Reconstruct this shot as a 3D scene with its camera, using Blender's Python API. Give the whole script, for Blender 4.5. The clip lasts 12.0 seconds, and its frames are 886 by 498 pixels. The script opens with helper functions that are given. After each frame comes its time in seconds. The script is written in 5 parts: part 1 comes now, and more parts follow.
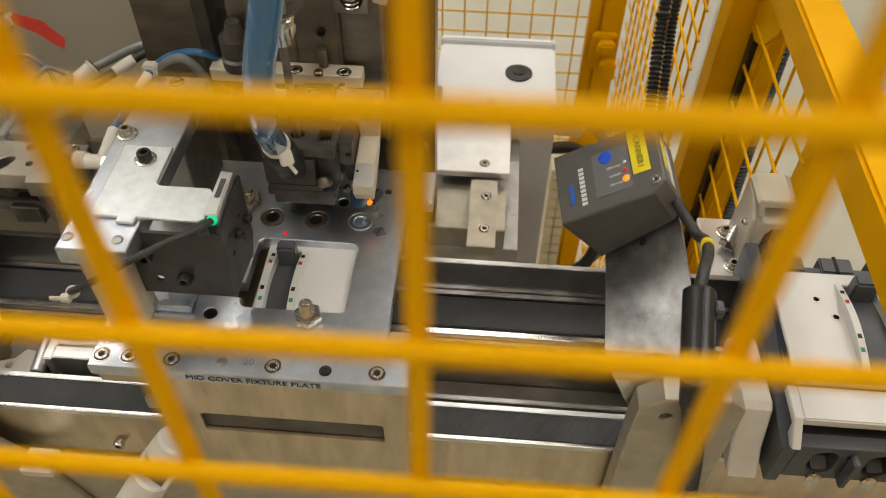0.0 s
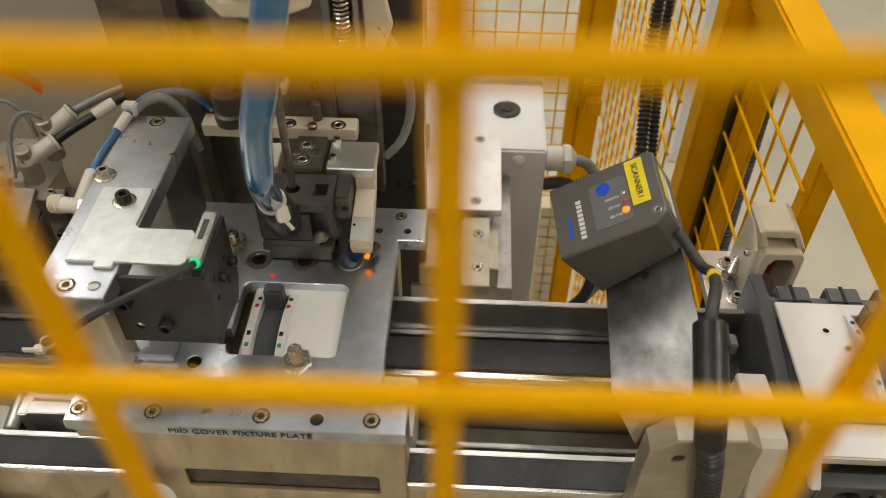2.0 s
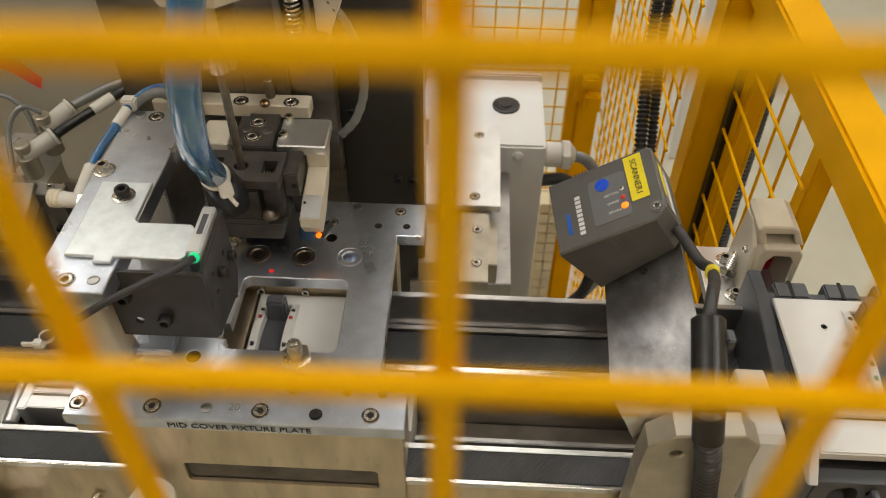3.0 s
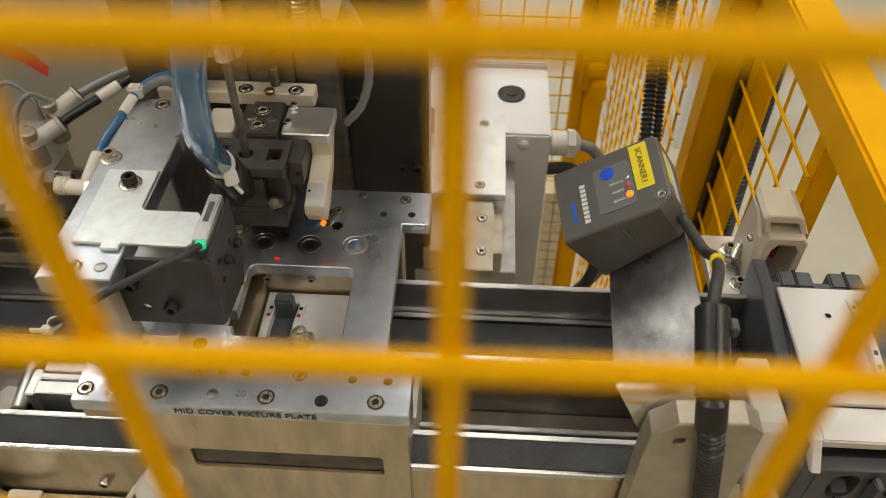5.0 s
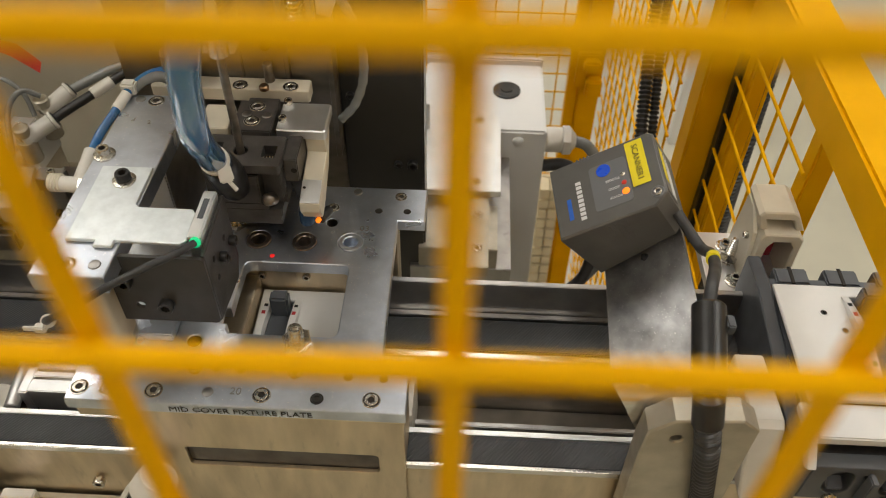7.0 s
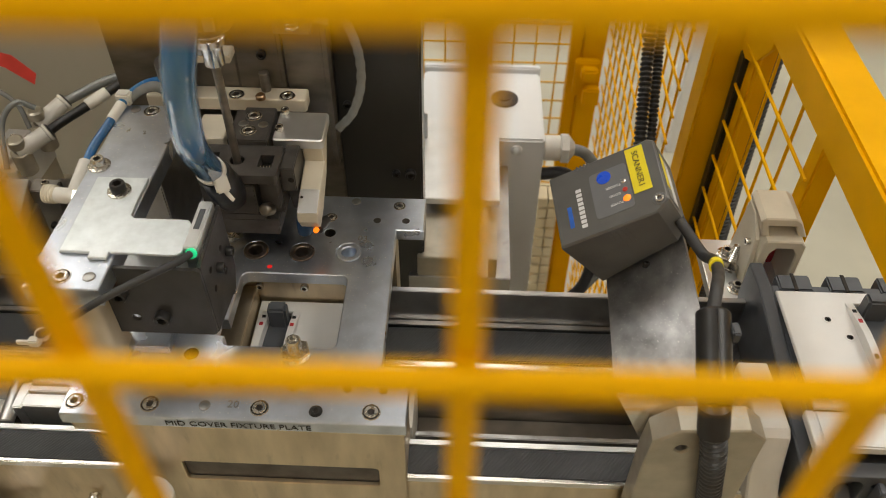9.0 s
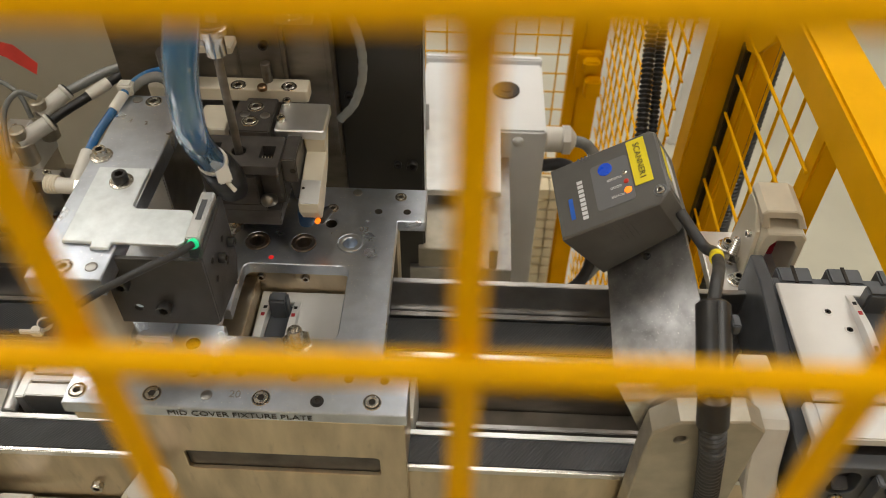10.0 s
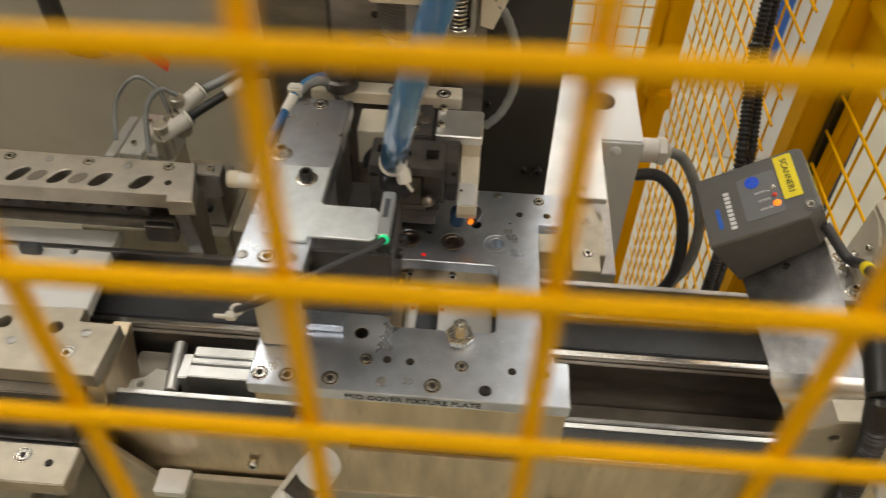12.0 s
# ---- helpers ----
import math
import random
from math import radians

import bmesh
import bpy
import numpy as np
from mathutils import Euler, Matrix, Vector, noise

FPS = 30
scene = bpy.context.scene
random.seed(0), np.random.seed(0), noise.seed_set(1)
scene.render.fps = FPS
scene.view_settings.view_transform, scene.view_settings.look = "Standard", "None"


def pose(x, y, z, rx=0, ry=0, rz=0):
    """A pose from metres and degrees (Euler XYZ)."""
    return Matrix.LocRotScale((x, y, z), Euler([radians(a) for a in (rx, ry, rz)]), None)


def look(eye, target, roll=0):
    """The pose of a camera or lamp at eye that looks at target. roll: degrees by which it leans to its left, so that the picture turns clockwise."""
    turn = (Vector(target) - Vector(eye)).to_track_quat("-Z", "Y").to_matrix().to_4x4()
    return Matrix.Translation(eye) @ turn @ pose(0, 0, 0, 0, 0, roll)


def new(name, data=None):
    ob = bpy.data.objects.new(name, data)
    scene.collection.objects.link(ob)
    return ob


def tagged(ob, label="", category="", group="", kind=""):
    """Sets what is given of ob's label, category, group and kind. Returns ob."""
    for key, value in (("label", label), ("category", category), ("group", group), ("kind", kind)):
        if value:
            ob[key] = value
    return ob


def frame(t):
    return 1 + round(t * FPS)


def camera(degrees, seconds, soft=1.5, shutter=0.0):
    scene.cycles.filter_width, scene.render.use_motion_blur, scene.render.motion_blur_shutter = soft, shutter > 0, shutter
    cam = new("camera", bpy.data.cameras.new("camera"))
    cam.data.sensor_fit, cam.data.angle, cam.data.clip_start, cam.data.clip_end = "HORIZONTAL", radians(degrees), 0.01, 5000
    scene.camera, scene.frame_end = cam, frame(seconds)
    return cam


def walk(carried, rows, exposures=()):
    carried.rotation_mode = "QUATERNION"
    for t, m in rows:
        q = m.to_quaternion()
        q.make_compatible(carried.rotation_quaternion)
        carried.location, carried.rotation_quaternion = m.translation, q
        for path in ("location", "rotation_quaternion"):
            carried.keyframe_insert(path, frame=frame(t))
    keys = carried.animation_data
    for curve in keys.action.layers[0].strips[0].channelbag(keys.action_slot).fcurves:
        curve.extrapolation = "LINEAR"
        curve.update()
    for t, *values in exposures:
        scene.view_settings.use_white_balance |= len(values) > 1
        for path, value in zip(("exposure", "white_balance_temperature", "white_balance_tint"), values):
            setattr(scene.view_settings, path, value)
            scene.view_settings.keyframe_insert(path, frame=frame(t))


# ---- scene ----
cam = camera(57.6, 12.0, 1.0, 0.4)
PATH = [
    (0, (0.011, -0.074, 1.309), (-0.08, 1.261, -0.177), 0.7),
    (0.5, (0.01, -0.071, 1.305), (-0.075, 1.287, -0.161), 0.5),
    (1, (0.006, -0.063, 1.294), (-0.073, 1.321, -0.147), 0.1),
    (1.5, (0.004, -0.058, 1.288), (-0.066, 1.346, -0.135), 0.2),
    (2, (0.004, -0.059, 1.287), (-0.059, 1.356, -0.126), 0.3),
    (2.5, (0.004, -0.059, 1.288), (-0.056, 1.352, -0.128), 0.5),
    (3, (0.004, -0.06, 1.287), (-0.056, 1.348, -0.132), 0.5),
    (5, (0.004, -0.062, 1.288), (-0.067, 1.326, -0.15), 0.3),
    (5.5, (0.004, -0.062, 1.289), (-0.062, 1.322, -0.154), 0.5),
    (6, (0.004, -0.061, 1.287), (-0.058, 1.321, -0.158), 0.7),
    (6.5, (0.003, -0.061, 1.287), (-0.055, 1.318, -0.16), 0.8),
    (8.5, (0.002, -0.056, 1.283), (-0.048, 1.345, -0.144), 0.4),
    (9, (0.001, -0.056, 1.281), (-0.05, 1.345, -0.145), 0.4),
    (9.5, (0.002, -0.058, 1.282), (-0.052, 1.336, -0.151), 0.4),
    (10, (0.001, -0.057, 1.282), (-0.052, 1.329, -0.16), 0.5),
    (10.5, (0.001, -0.058, 1.282), (-0.057, 1.32, -0.165), 0.6),
    (11, (0.0, -0.063, 1.287), (-0.062, 1.31, -0.165), 0.9),
    (11.2, (-0.005, -0.067, 1.293), (-0.072, 1.312, -0.154), 1.0),
    (11.3, (-0.011, -0.066, 1.295), (-0.079, 1.314, -0.15), 1.3),
    (11.5, (-0.035, -0.07, 1.291), (-0.105, 1.315, -0.15), 1.7),
    (12, (-0.117, -0.092, 1.307), (-0.187, 1.297, -0.13), 2.0),
]
walk(cam, [(t, look(eye, target, roll)) for t, eye, target, roll in PATH])
cam.data.dof.use_dof = True
cam.data.dof.focus_distance = 0.66
cam.data.dof.aperture_fstop = 9.5

# ---- light ----
world = bpy.data.worlds.new("hall")
scene.world = world
world.use_nodes = True
world.node_tree.nodes["Background"].inputs[0].default_value = (1.0, 0.90, 0.76, 1)
world.node_tree.nodes["Background"].inputs[1].default_value = 0.10
scene.view_settings.exposure = -0.70
LAMP_WATTS = 17.0


# ---- materials ----
def mat(name, base, rough=0.5, metal=0.0, vary=0.15, scale=60.0, stretch=(1, 1, 1), bump=0.1, fine=600.0,
        tint=None, spots=0.0, spot_colour=(0.1, 0.08, 0.06), specks=0.0, alpha=1.0, coat=0.0, transmission=0.0, rough_vary=0.15, ior=1.45, spec=0.5):
    m = bpy.data.materials.new(name)
    m.use_nodes = True
    nt = m.node_tree
    bs = nt.nodes["Principled BSDF"]
    tc = nt.nodes.new("ShaderNodeTexCoord")
    mp = nt.nodes.new("ShaderNodeMapping")
    mp.inputs["Scale"].default_value = stretch
    nt.links.new(tc.outputs["Object"], mp.inputs["Vector"])

    def nz(sc, detail=4.0):
        n = nt.nodes.new("ShaderNodeTexNoise")
        n.inputs["Scale"].default_value, n.inputs["Detail"].default_value = sc, detail
        nt.links.new(mp.outputs["Vector"], n.inputs["Vector"])
        return n
    big, small = nz(scale), nz(fine, 2.0)
    ramp = nt.nodes.new("ShaderNodeMapRange")
    ramp.inputs["From Min"].default_value, ramp.inputs["From Max"].default_value = 0.3, 0.7
    nt.links.new(big.outputs["Fac"], ramp.inputs["Value"])
    mix = nt.nodes.new("ShaderNodeMix")
    mix.data_type = "RGBA"
    tint = tint or tuple(c * (1 - vary) for c in base)
    mix.inputs["A"].default_value = (*[min(1, c * (1 + vary * 0.4)) for c in base], 1)
    mix.inputs["B"].default_value = (*tint, 1)
    nt.links.new(ramp.outputs["Result"], mix.inputs["Factor"])
    out = mix.outputs["Result"]
    if spots:
        sp = nz(scale * 2.7, 6.0)
        sr = nt.nodes.new("ShaderNodeMapRange")
        sr.inputs["From Min"].default_value, sr.inputs["From Max"].default_value = 0.62, 0.75
        sr.inputs["To Max"].default_value = spots
        nt.links.new(sp.outputs["Fac"], sr.inputs["Value"])
        m2 = nt.nodes.new("ShaderNodeMix")
        m2.data_type = "RGBA"
        nt.links.new(out, m2.inputs["A"])
        m2.inputs["B"].default_value = (*spot_colour, 1)
        nt.links.new(sr.outputs["Result"], m2.inputs["Factor"])
        out = m2.outputs["Result"]
    if specks:
        dust = nz(650.0, 1.0)
        dr = nt.nodes.new("ShaderNodeMapRange")
        dr.inputs["From Min"].default_value, dr.inputs["From Max"].default_value = 0.70, 0.76
        dr.inputs["To Max"].default_value = specks
        nt.links.new(dust.outputs["Fac"], dr.inputs["Value"])
        m3 = nt.nodes.new("ShaderNodeMix")
        m3.data_type = "RGBA"
        nt.links.new(out, m3.inputs["A"])
        m3.inputs["B"].default_value = (0.92, 0.91, 0.88, 1)
        nt.links.new(dr.outputs["Result"], m3.inputs["Factor"])
        out = m3.outputs["Result"]
    nt.links.new(out, bs.inputs["Base Color"])
    rr = nt.nodes.new("ShaderNodeMapRange")
    rr.inputs["From Min"].default_value, rr.inputs["From Max"].default_value = 0.3, 0.7
    rr.inputs["To Min"].default_value, rr.inputs["To Max"].default_value = max(0.03, rough * (1 - rough_vary)), min(1, rough * (1 + rough_vary))
    nt.links.new(big.outputs["Fac"], rr.inputs["Value"])
    nt.links.new(rr.outputs["Result"], bs.inputs["Roughness"])
    bs.inputs["Metallic"].default_value = metal
    bs.inputs["IOR"].default_value = ior
    bs.inputs["Specular IOR Level"].default_value = spec
    bs.inputs["Coat Weight"].default_value = coat
    bs.inputs["Transmission Weight"].default_value = transmission
    if bump:
        b = nt.nodes.new("ShaderNodeBump")
        b.inputs["Strength"].default_value, b.inputs["Distance"].default_value = bump, 0.0004
        nt.links.new(small.outputs["Fac"], b.inputs["Height"])
        nt.links.new(b.outputs["Normal"], bs.inputs["Normal"])
    return m


def glow(name, colour, strength):
    m = bpy.data.materials.new(name)
    m.use_nodes = True
    bs = m.node_tree.nodes["Principled BSDF"]
    bs.inputs["Base Color"].default_value = (*colour, 1)
    bs.inputs["Emission Color"].default_value = (*colour, 1)
    bs.inputs["Emission Strength"].default_value = strength
    return m


def ribbed(name, base, rough, pitch, direction="X", angle=0.0):
    """A rubber belt with fine diagonal ribs."""
    m = mat(name, base, rough, 0.0, 0.25, 30.0, bump=0.0, spots=0.25, spot_colour=(0.12, 0.12, 0.12))
    nt = m.node_tree
    bs = nt.nodes["Principled BSDF"]
    tc = nt.nodes.new("ShaderNodeTexCoord")
    mp = nt.nodes.new("ShaderNodeMapping")
    mp.inputs["Rotation"].default_value = (0, 0, radians(angle))
    w = nt.nodes.new("ShaderNodeTexWave")
    w.bands_direction = direction
    w.inputs["Scale"].default_value = 0.314 / pitch
    nt.links.new(tc.outputs["Object"], mp.inputs["Vector"])
    nt.links.new(mp.outputs["Vector"], w.inputs["Vector"])
    b = nt.nodes.new("ShaderNodeBump")
    b.inputs["Strength"].default_value, b.inputs["Distance"].default_value = 0.4, 0.0008
    nt.links.new(w.outputs["Fac"], b.inputs["Height"])
    nt.links.new(b.outputs["Normal"], bs.inputs["Normal"])
    return m


# Bluish tint holds the cool lamp light that top faces reflect.
STEEL = mat("ground_steel", (0.66, 0.71, 0.80), 0.35, 1.0, 0.26, 34.0, (1, 1, 1), 0.08, 700, rough_vary=0.30, specks=0.9)
# Warm tint holds the beige and yellow reflected by front faces.
STEEL_SIDE = mat("warm_milled_steel", (0.70, 0.59, 0.43), 0.38, 1.0, 0.20, 14.0, (4, 4, 1), 0.10, 500, spots=0.3, spot_colour=(0.30, 0.25, 0.19))
STEEL_MID = mat("worn_steel", (0.56, 0.53, 0.48), 0.40, 1.0, 0.22, 30.0, (1, 1, 1), 0.12, 700, spots=0.25, spot_colour=(0.34, 0.31, 0.27))
SATIN = mat("satin_beige_steel", (0.66, 0.57, 0.42), 0.45, 0.35, 0.15, 25.0, (1, 1, 1), 0.10, 500, spots=0.2, spot_colour=(0.40, 0.33, 0.24))
STEEL_DULL = mat("dull_steel", (0.42, 0.41, 0.40), 0.34, 1.0, 0.25, 30.0, (1, 1, 1), 0.12, 700, spots=0.3)
STEEL_DARK = mat("dark_steel", (0.27, 0.245, 0.215), 0.42, 0.9, 0.30, 22.0, (1, 1, 3), 0.08, 500)
BRUSHED = mat("brushed_strip", (0.40, 0.40, 0.41), 0.48, 1.0, 0.42, 38.0, (1.5, 1, 1), 0.14, 900, spots=0.2, spot_colour=(0.5, 0.5, 0.52), specks=0.6)
BRIGHT = mat("bright_edge", (0.72, 0.71, 0.69), 0.22, 1.0, 0.15, 60.0, (0.3, 3, 3), 0.05, 700)
GALV = mat("galvanised_sheet", (0.82, 0.88, 0.92), 0.42, 0.65, 0.10, 120.0, (1, 1, 1), 0.06, 500, spots=0.12, spot_colour=(0.80, 0.84, 0.86))
ALU = mat("anodised_aluminium", (0.82, 0.83, 0.84), 0.36, 0.9, 0.10, 40.0, (1, 1, 1), 0.08, 800)
ALU_WARM = mat("bead_blasted_aluminium", (0.48, 0.44, 0.36), 0.45, 0.75, 0.14, 50.0, (1, 1, 1), 0.12, 900, spots=0.25, spot_colour=(0.42, 0.36, 0.28))
SCREW = mat("screw_steel", (0.66, 0.64, 0.59), 0.26, 1.0, 0.25, 250.0, bump=0.05, fine=1500)
SCREW_BLACK = mat("black_screw", (0.035, 0.034, 0.034), 0.38, 0.3, 0.3, 200.0, bump=0.1)
BLACK_OX = mat("black_oxide_steel", (0.125, 0.115, 0.107), 0.44, 0.6, 0.35, 45.0, bump=0.15, spots=0.4, spot_colour=(0.12, 0.11, 0.10))
BLACK_PAINT = mat("black_powder_coat", (0.042, 0.039, 0.038), 0.34, 0.1, 0.3, 50.0, bump=0.25, fine=1400)
# Near-black that paints the shade inside holes, slots and sockets.
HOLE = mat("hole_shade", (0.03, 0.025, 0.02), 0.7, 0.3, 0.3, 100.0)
BUSH = mat("hardened_bush", (0.24, 0.20, 0.17), 0.32, 0.9, 0.35, 120.0)
YELLOW = mat("yellow_paint", (0.82, 0.415, 0.0), 0.42, 0.0, 0.10, 14.0, bump=0.10, fine=160, coat=0.0, spots=0.12, spot_colour=(0.50, 0.25, 0.0), spec=0.06)
RUBBER = mat("black_rubber", (0.026, 0.026, 0.027), 0.33, 0.0, 0.3, 90.0, bump=0.1)
CABLE = mat("grey_cable", (0.045, 0.046, 0.05), 0.48, 0.0, 0.2, 90.0, bump=0.05)
BELT = ribbed("ribbed_belt", (0.060, 0.063, 0.070), 0.34, 0.0022, "X", 40.0)
WHITE = mat("white_plastic", (0.74, 0.74, 0.73), 0.40, 0.0, 0.05, 30.0, bump=0.05, fine=900, spots=0.06, spot_colour=(0.5, 0.47, 0.42))
NYLON = mat("white_nylon", (0.72, 0.70, 0.65), 0.5, 0.0, 0.08, 40.0, bump=0.15, fine=500, spots=0.15, spot_colour=(0.45, 0.40, 0.33))
GREY_PLASTIC = mat("dark_grey_plastic", (0.085, 0.092, 0.105), 0.45, 0.0, 0.12, 40.0, bump=0.12, fine=1200)
SCANNER_GREY = mat("scanner_case", (0.115, 0.113, 0.108), 0.44, 0.0, 0.12, 40.0, bump=0.22, fine=1500)
PANEL_GREY = mat("scanner_label_grey", (0.16, 0.165, 0.175), 0.40, 0.0, 0.06, 40.0, bump=0.05)
BOX_WHITE = mat("enclosure_paint", (0.78, 0.79, 0.80), 0.38, 0.0, 0.04, 12.0, bump=0.12, fine=350)
BOX_SIDE = BOX_WHITE
DUCT = mat("cream_plastic", (0.78, 0.70, 0.50), 0.45, 0.0, 0.08, 20.0, bump=0.05, fine=400)
IVORY = mat("ivory_cast_paint", (0.70, 0.64, 0.52), 0.38, 0.0, 0.10, 30.0, bump=0.1, fine=400, spots=0.1, spot_colour=(0.4, 0.33, 0.22))
CABINET = mat("beige_cabinet", (0.52, 0.48, 0.39), 0.42, 0.1, 0.12, 5.0, bump=0.06, fine=300, spots=0.08)
# Darker brown version of the cabinet colour, for the right-hand face.
CABINET_DARK = mat("darker_cabinet", (0.20, 0.175, 0.13), 0.40, 0.2, 0.15, 5.0, bump=0.06, fine=300, spots=0.08)
CONCRETE = mat("floor_coating", (0.52, 0.50, 0.41), 0.38, 0.0, 0.12, 3.0, bump=0.05, fine=90, spots=0.2, spot_colour=(0.4, 0.38, 0.33))
WALL = mat("wall_paint", (0.73, 0.66, 0.52), 0.7, 0.0, 0.06, 1.5, bump=0.05, fine=60)
CEIL = mat("ceiling_paint", (0.82, 0.81, 0.78), 0.8, 0.0, 0.05, 1.0, bump=0.0)
# Pale streaks in the blue are painted gloss highlights.
BLUE_HOSE = mat("blue_hose_with_glints", (0.012, 0.115, 0.36), 0.10, 0.0, 0.35, 70.0, (1, 1, 0.12), bump=0.5, fine=150, coat=1.0, tint=(0.06, 0.20, 0.36), spots=0.35, spot_colour=(0.45, 0.62, 0.74))
CLEAR_HOSE = mat("smoky_tube", (0.24, 0.25, 0.25), 0.2, 0.0, 0.2, 60.0, bump=0.02, coat=0.4)
PAPER = mat("white_sleeve", (0.80, 0.78, 0.72), 0.5, 0.0, 0.06, 90.0, bump=0.05)
LABEL_YELLOW = mat("yellow_label", (0.86, 0.72, 0.02), 0.42, 0.0, 0.05, 90.0, bump=0.02)
INK = mat("black_ink", (0.02, 0.02, 0.02), 0.5, 0.0, 0.2, 200.0, bump=0.0)
INK_WHITE = mat("white_print", (0.75, 0.76, 0.78), 0.5, 0.0, 0.05, 200.0, bump=0.0)
INK_BLUE = mat("blue_print", (0.03, 0.13, 0.55), 0.4, 0.0, 0.1, 200.0, bump=0.0)
INK_RED = mat("red_print", (0.45, 0.03, 0.04), 0.5, 0.0, 0.1, 200.0, bump=0.0)
INK_GREEN = mat("green_print", (0.03, 0.30, 0.20), 0.5, 0.0, 0.1, 200.0, bump=0.0)
BLUE_PAD = mat("blue_button", (0.02, 0.10, 0.75), 0.3, 0.0, 0.1, 200.0, bump=0.0)
PAD_BLUE = mat("dark_blue_rubber", (0.012, 0.05, 0.13), 0.4, 0.0, 0.2, 150.0, bump=0.05)
RED_LENS = mat("red_lens", (0.30, 0.006, 0.015), 0.12, 0.0, 0.1, 100.0, bump=0.0, coat=0.5)
RED_TAG = mat("red_tag", (0.62, 0.045, 0.03), 0.5, 0.0, 0.15, 60.0, bump=0.05)
BRONZE = mat("brass_stud", (0.40, 0.25, 0.14), 0.3, 1.0, 0.25, 150.0, bump=0.05)
DARK_PANEL = mat("dark_painted_panel", (0.055, 0.053, 0.048), 0.36, 0.2, 0.20, 12.0, bump=0.05, fine=350)
LED_GREEN = glow("green_led", (0.01, 0.62, 0.25), 1.0)
LED_ORANGE = glow("orange_led", (1.0, 0.22, 0.01), 1.7)
SPOT_GLOW_RED = glow("red_spot", (0.75, 0.02, 0.02), 0.6)
# Fill glow, added to brighten the ceiling.
UP_FILL = glow("ceiling_fill_glow", (1.0, 0.97, 0.92), 7.0)
TUBE_LIGHT = glow("lamp_diffuser", (1.0, 0.97, 0.92), 3.0)

# ---- builders ----
ORIGIN = {}


def thing(name, at, label, category, group="", kind=""):
    ob = new(name)
    ob.empty_display_size = 0.02
    ob.location = at
    ORIGIN[ob.name] = Vector(at)
    return tagged(ob, label, category, group, kind)


def part(name, bm, material, parent=None, label="", smooth=True):
    """Links a bmesh, given in world coordinates, as one mesh under a thing or a part."""
    at = ORIGIN[parent.name] if parent else Vector((0, 0, 0))
    bmesh.ops.translate(bm, verts=bm.verts, vec=-at)
    me = bpy.data.meshes.new(name)
    bmesh.ops.recalc_face_normals(bm, faces=bm.faces)
    bm.to_mesh(me)
    bm.free()
    me.materials.append(material)
    if smooth:
        me.shade_smooth()
        me.set_sharp_from_angle(angle=radians(32))
    ob = new(name, me)
    if parent:
        ob.parent = parent
    ORIGIN[ob.name] = at
    if label:
        ob["label"] = label
    return ob


def place(name, me, parent, pos, turn=(0, 0, 0), label=""):
    """A part that shares mesh data, at a place in the world."""
    ob = new(name, me)
    ob.parent = parent
    ob.matrix_basis = pose(*(Vector(pos) - ORIGIN[parent.name]), *turn)
    ORIGIN[ob.name] = ORIGIN[parent.name]
    if label:
        ob["label"] = label
    return ob


def mesh_of(name, bm, material):
    me = bpy.data.meshes.new(name)
    bmesh.ops.recalc_face_normals(bm, faces=bm.faces)
    bm.to_mesh(me)
    bm.free()
    me.materials.append(material)
    me.shade_smooth()
    me.set_sharp_from_angle(angle=radians(32))
    return me


def bevelled(bm, edges, width, seg=2):
    if width > 0:
        bmesh.ops.bevel(bm, geom=list(edges), offset=width, segments=seg, affect="EDGES", clamp_overlap=True)


def box(x0, x1, y0, y1, z0, z1, bevel=0.0008, bm=None, seg=2):
    one = bmesh.new()
    bmesh.ops.create_cube(one, size=1.0)
    for v in one.verts:
        v.co = ((x0 + x1) / 2 + v.co.x * (x1 - x0), (y0 + y1) / 2 + v.co.y * (y1 - y0), (z0 + z1) / 2 + v.co.z * (z1 - z0))
    bevelled(one, one.edges, bevel, seg)
    return joined(bm, one)


def joined(bm, one):
    if bm is None:
        return one
    me = bpy.data.meshes.new("tmp")
    one.to_mesh(me)
    one.free()
    bm.from_mesh(me)
    bpy.data.meshes.remove(me)
    return bm


def turned(bm, m):
    bmesh.ops.transform(bm, matrix=m, verts=bm.verts)
    return bm


def circle2(cx, cy, r, n=24, a0=0.0):
    return [(cx + r * math.cos(a0 + 2 * math.pi * i / n), cy + r * math.sin(a0 + 2 * math.pi * i / n)) for i in range(n)]


def rounded(x0, x1, y0, y1, r, n=5):
    pts = []
    for cx, cy, a in ((x1 - r, y1 - r, 0), (x0 + r, y1 - r, 90), (x0 + r, y0 + r, 180), (x1 - r, y0 + r, 270)):
        pts += [(cx + r * math.cos(radians(a + 90 * i / n)), cy + r * math.sin(radians(a + 90 * i / n))) for i in range(n + 1)]
    return pts


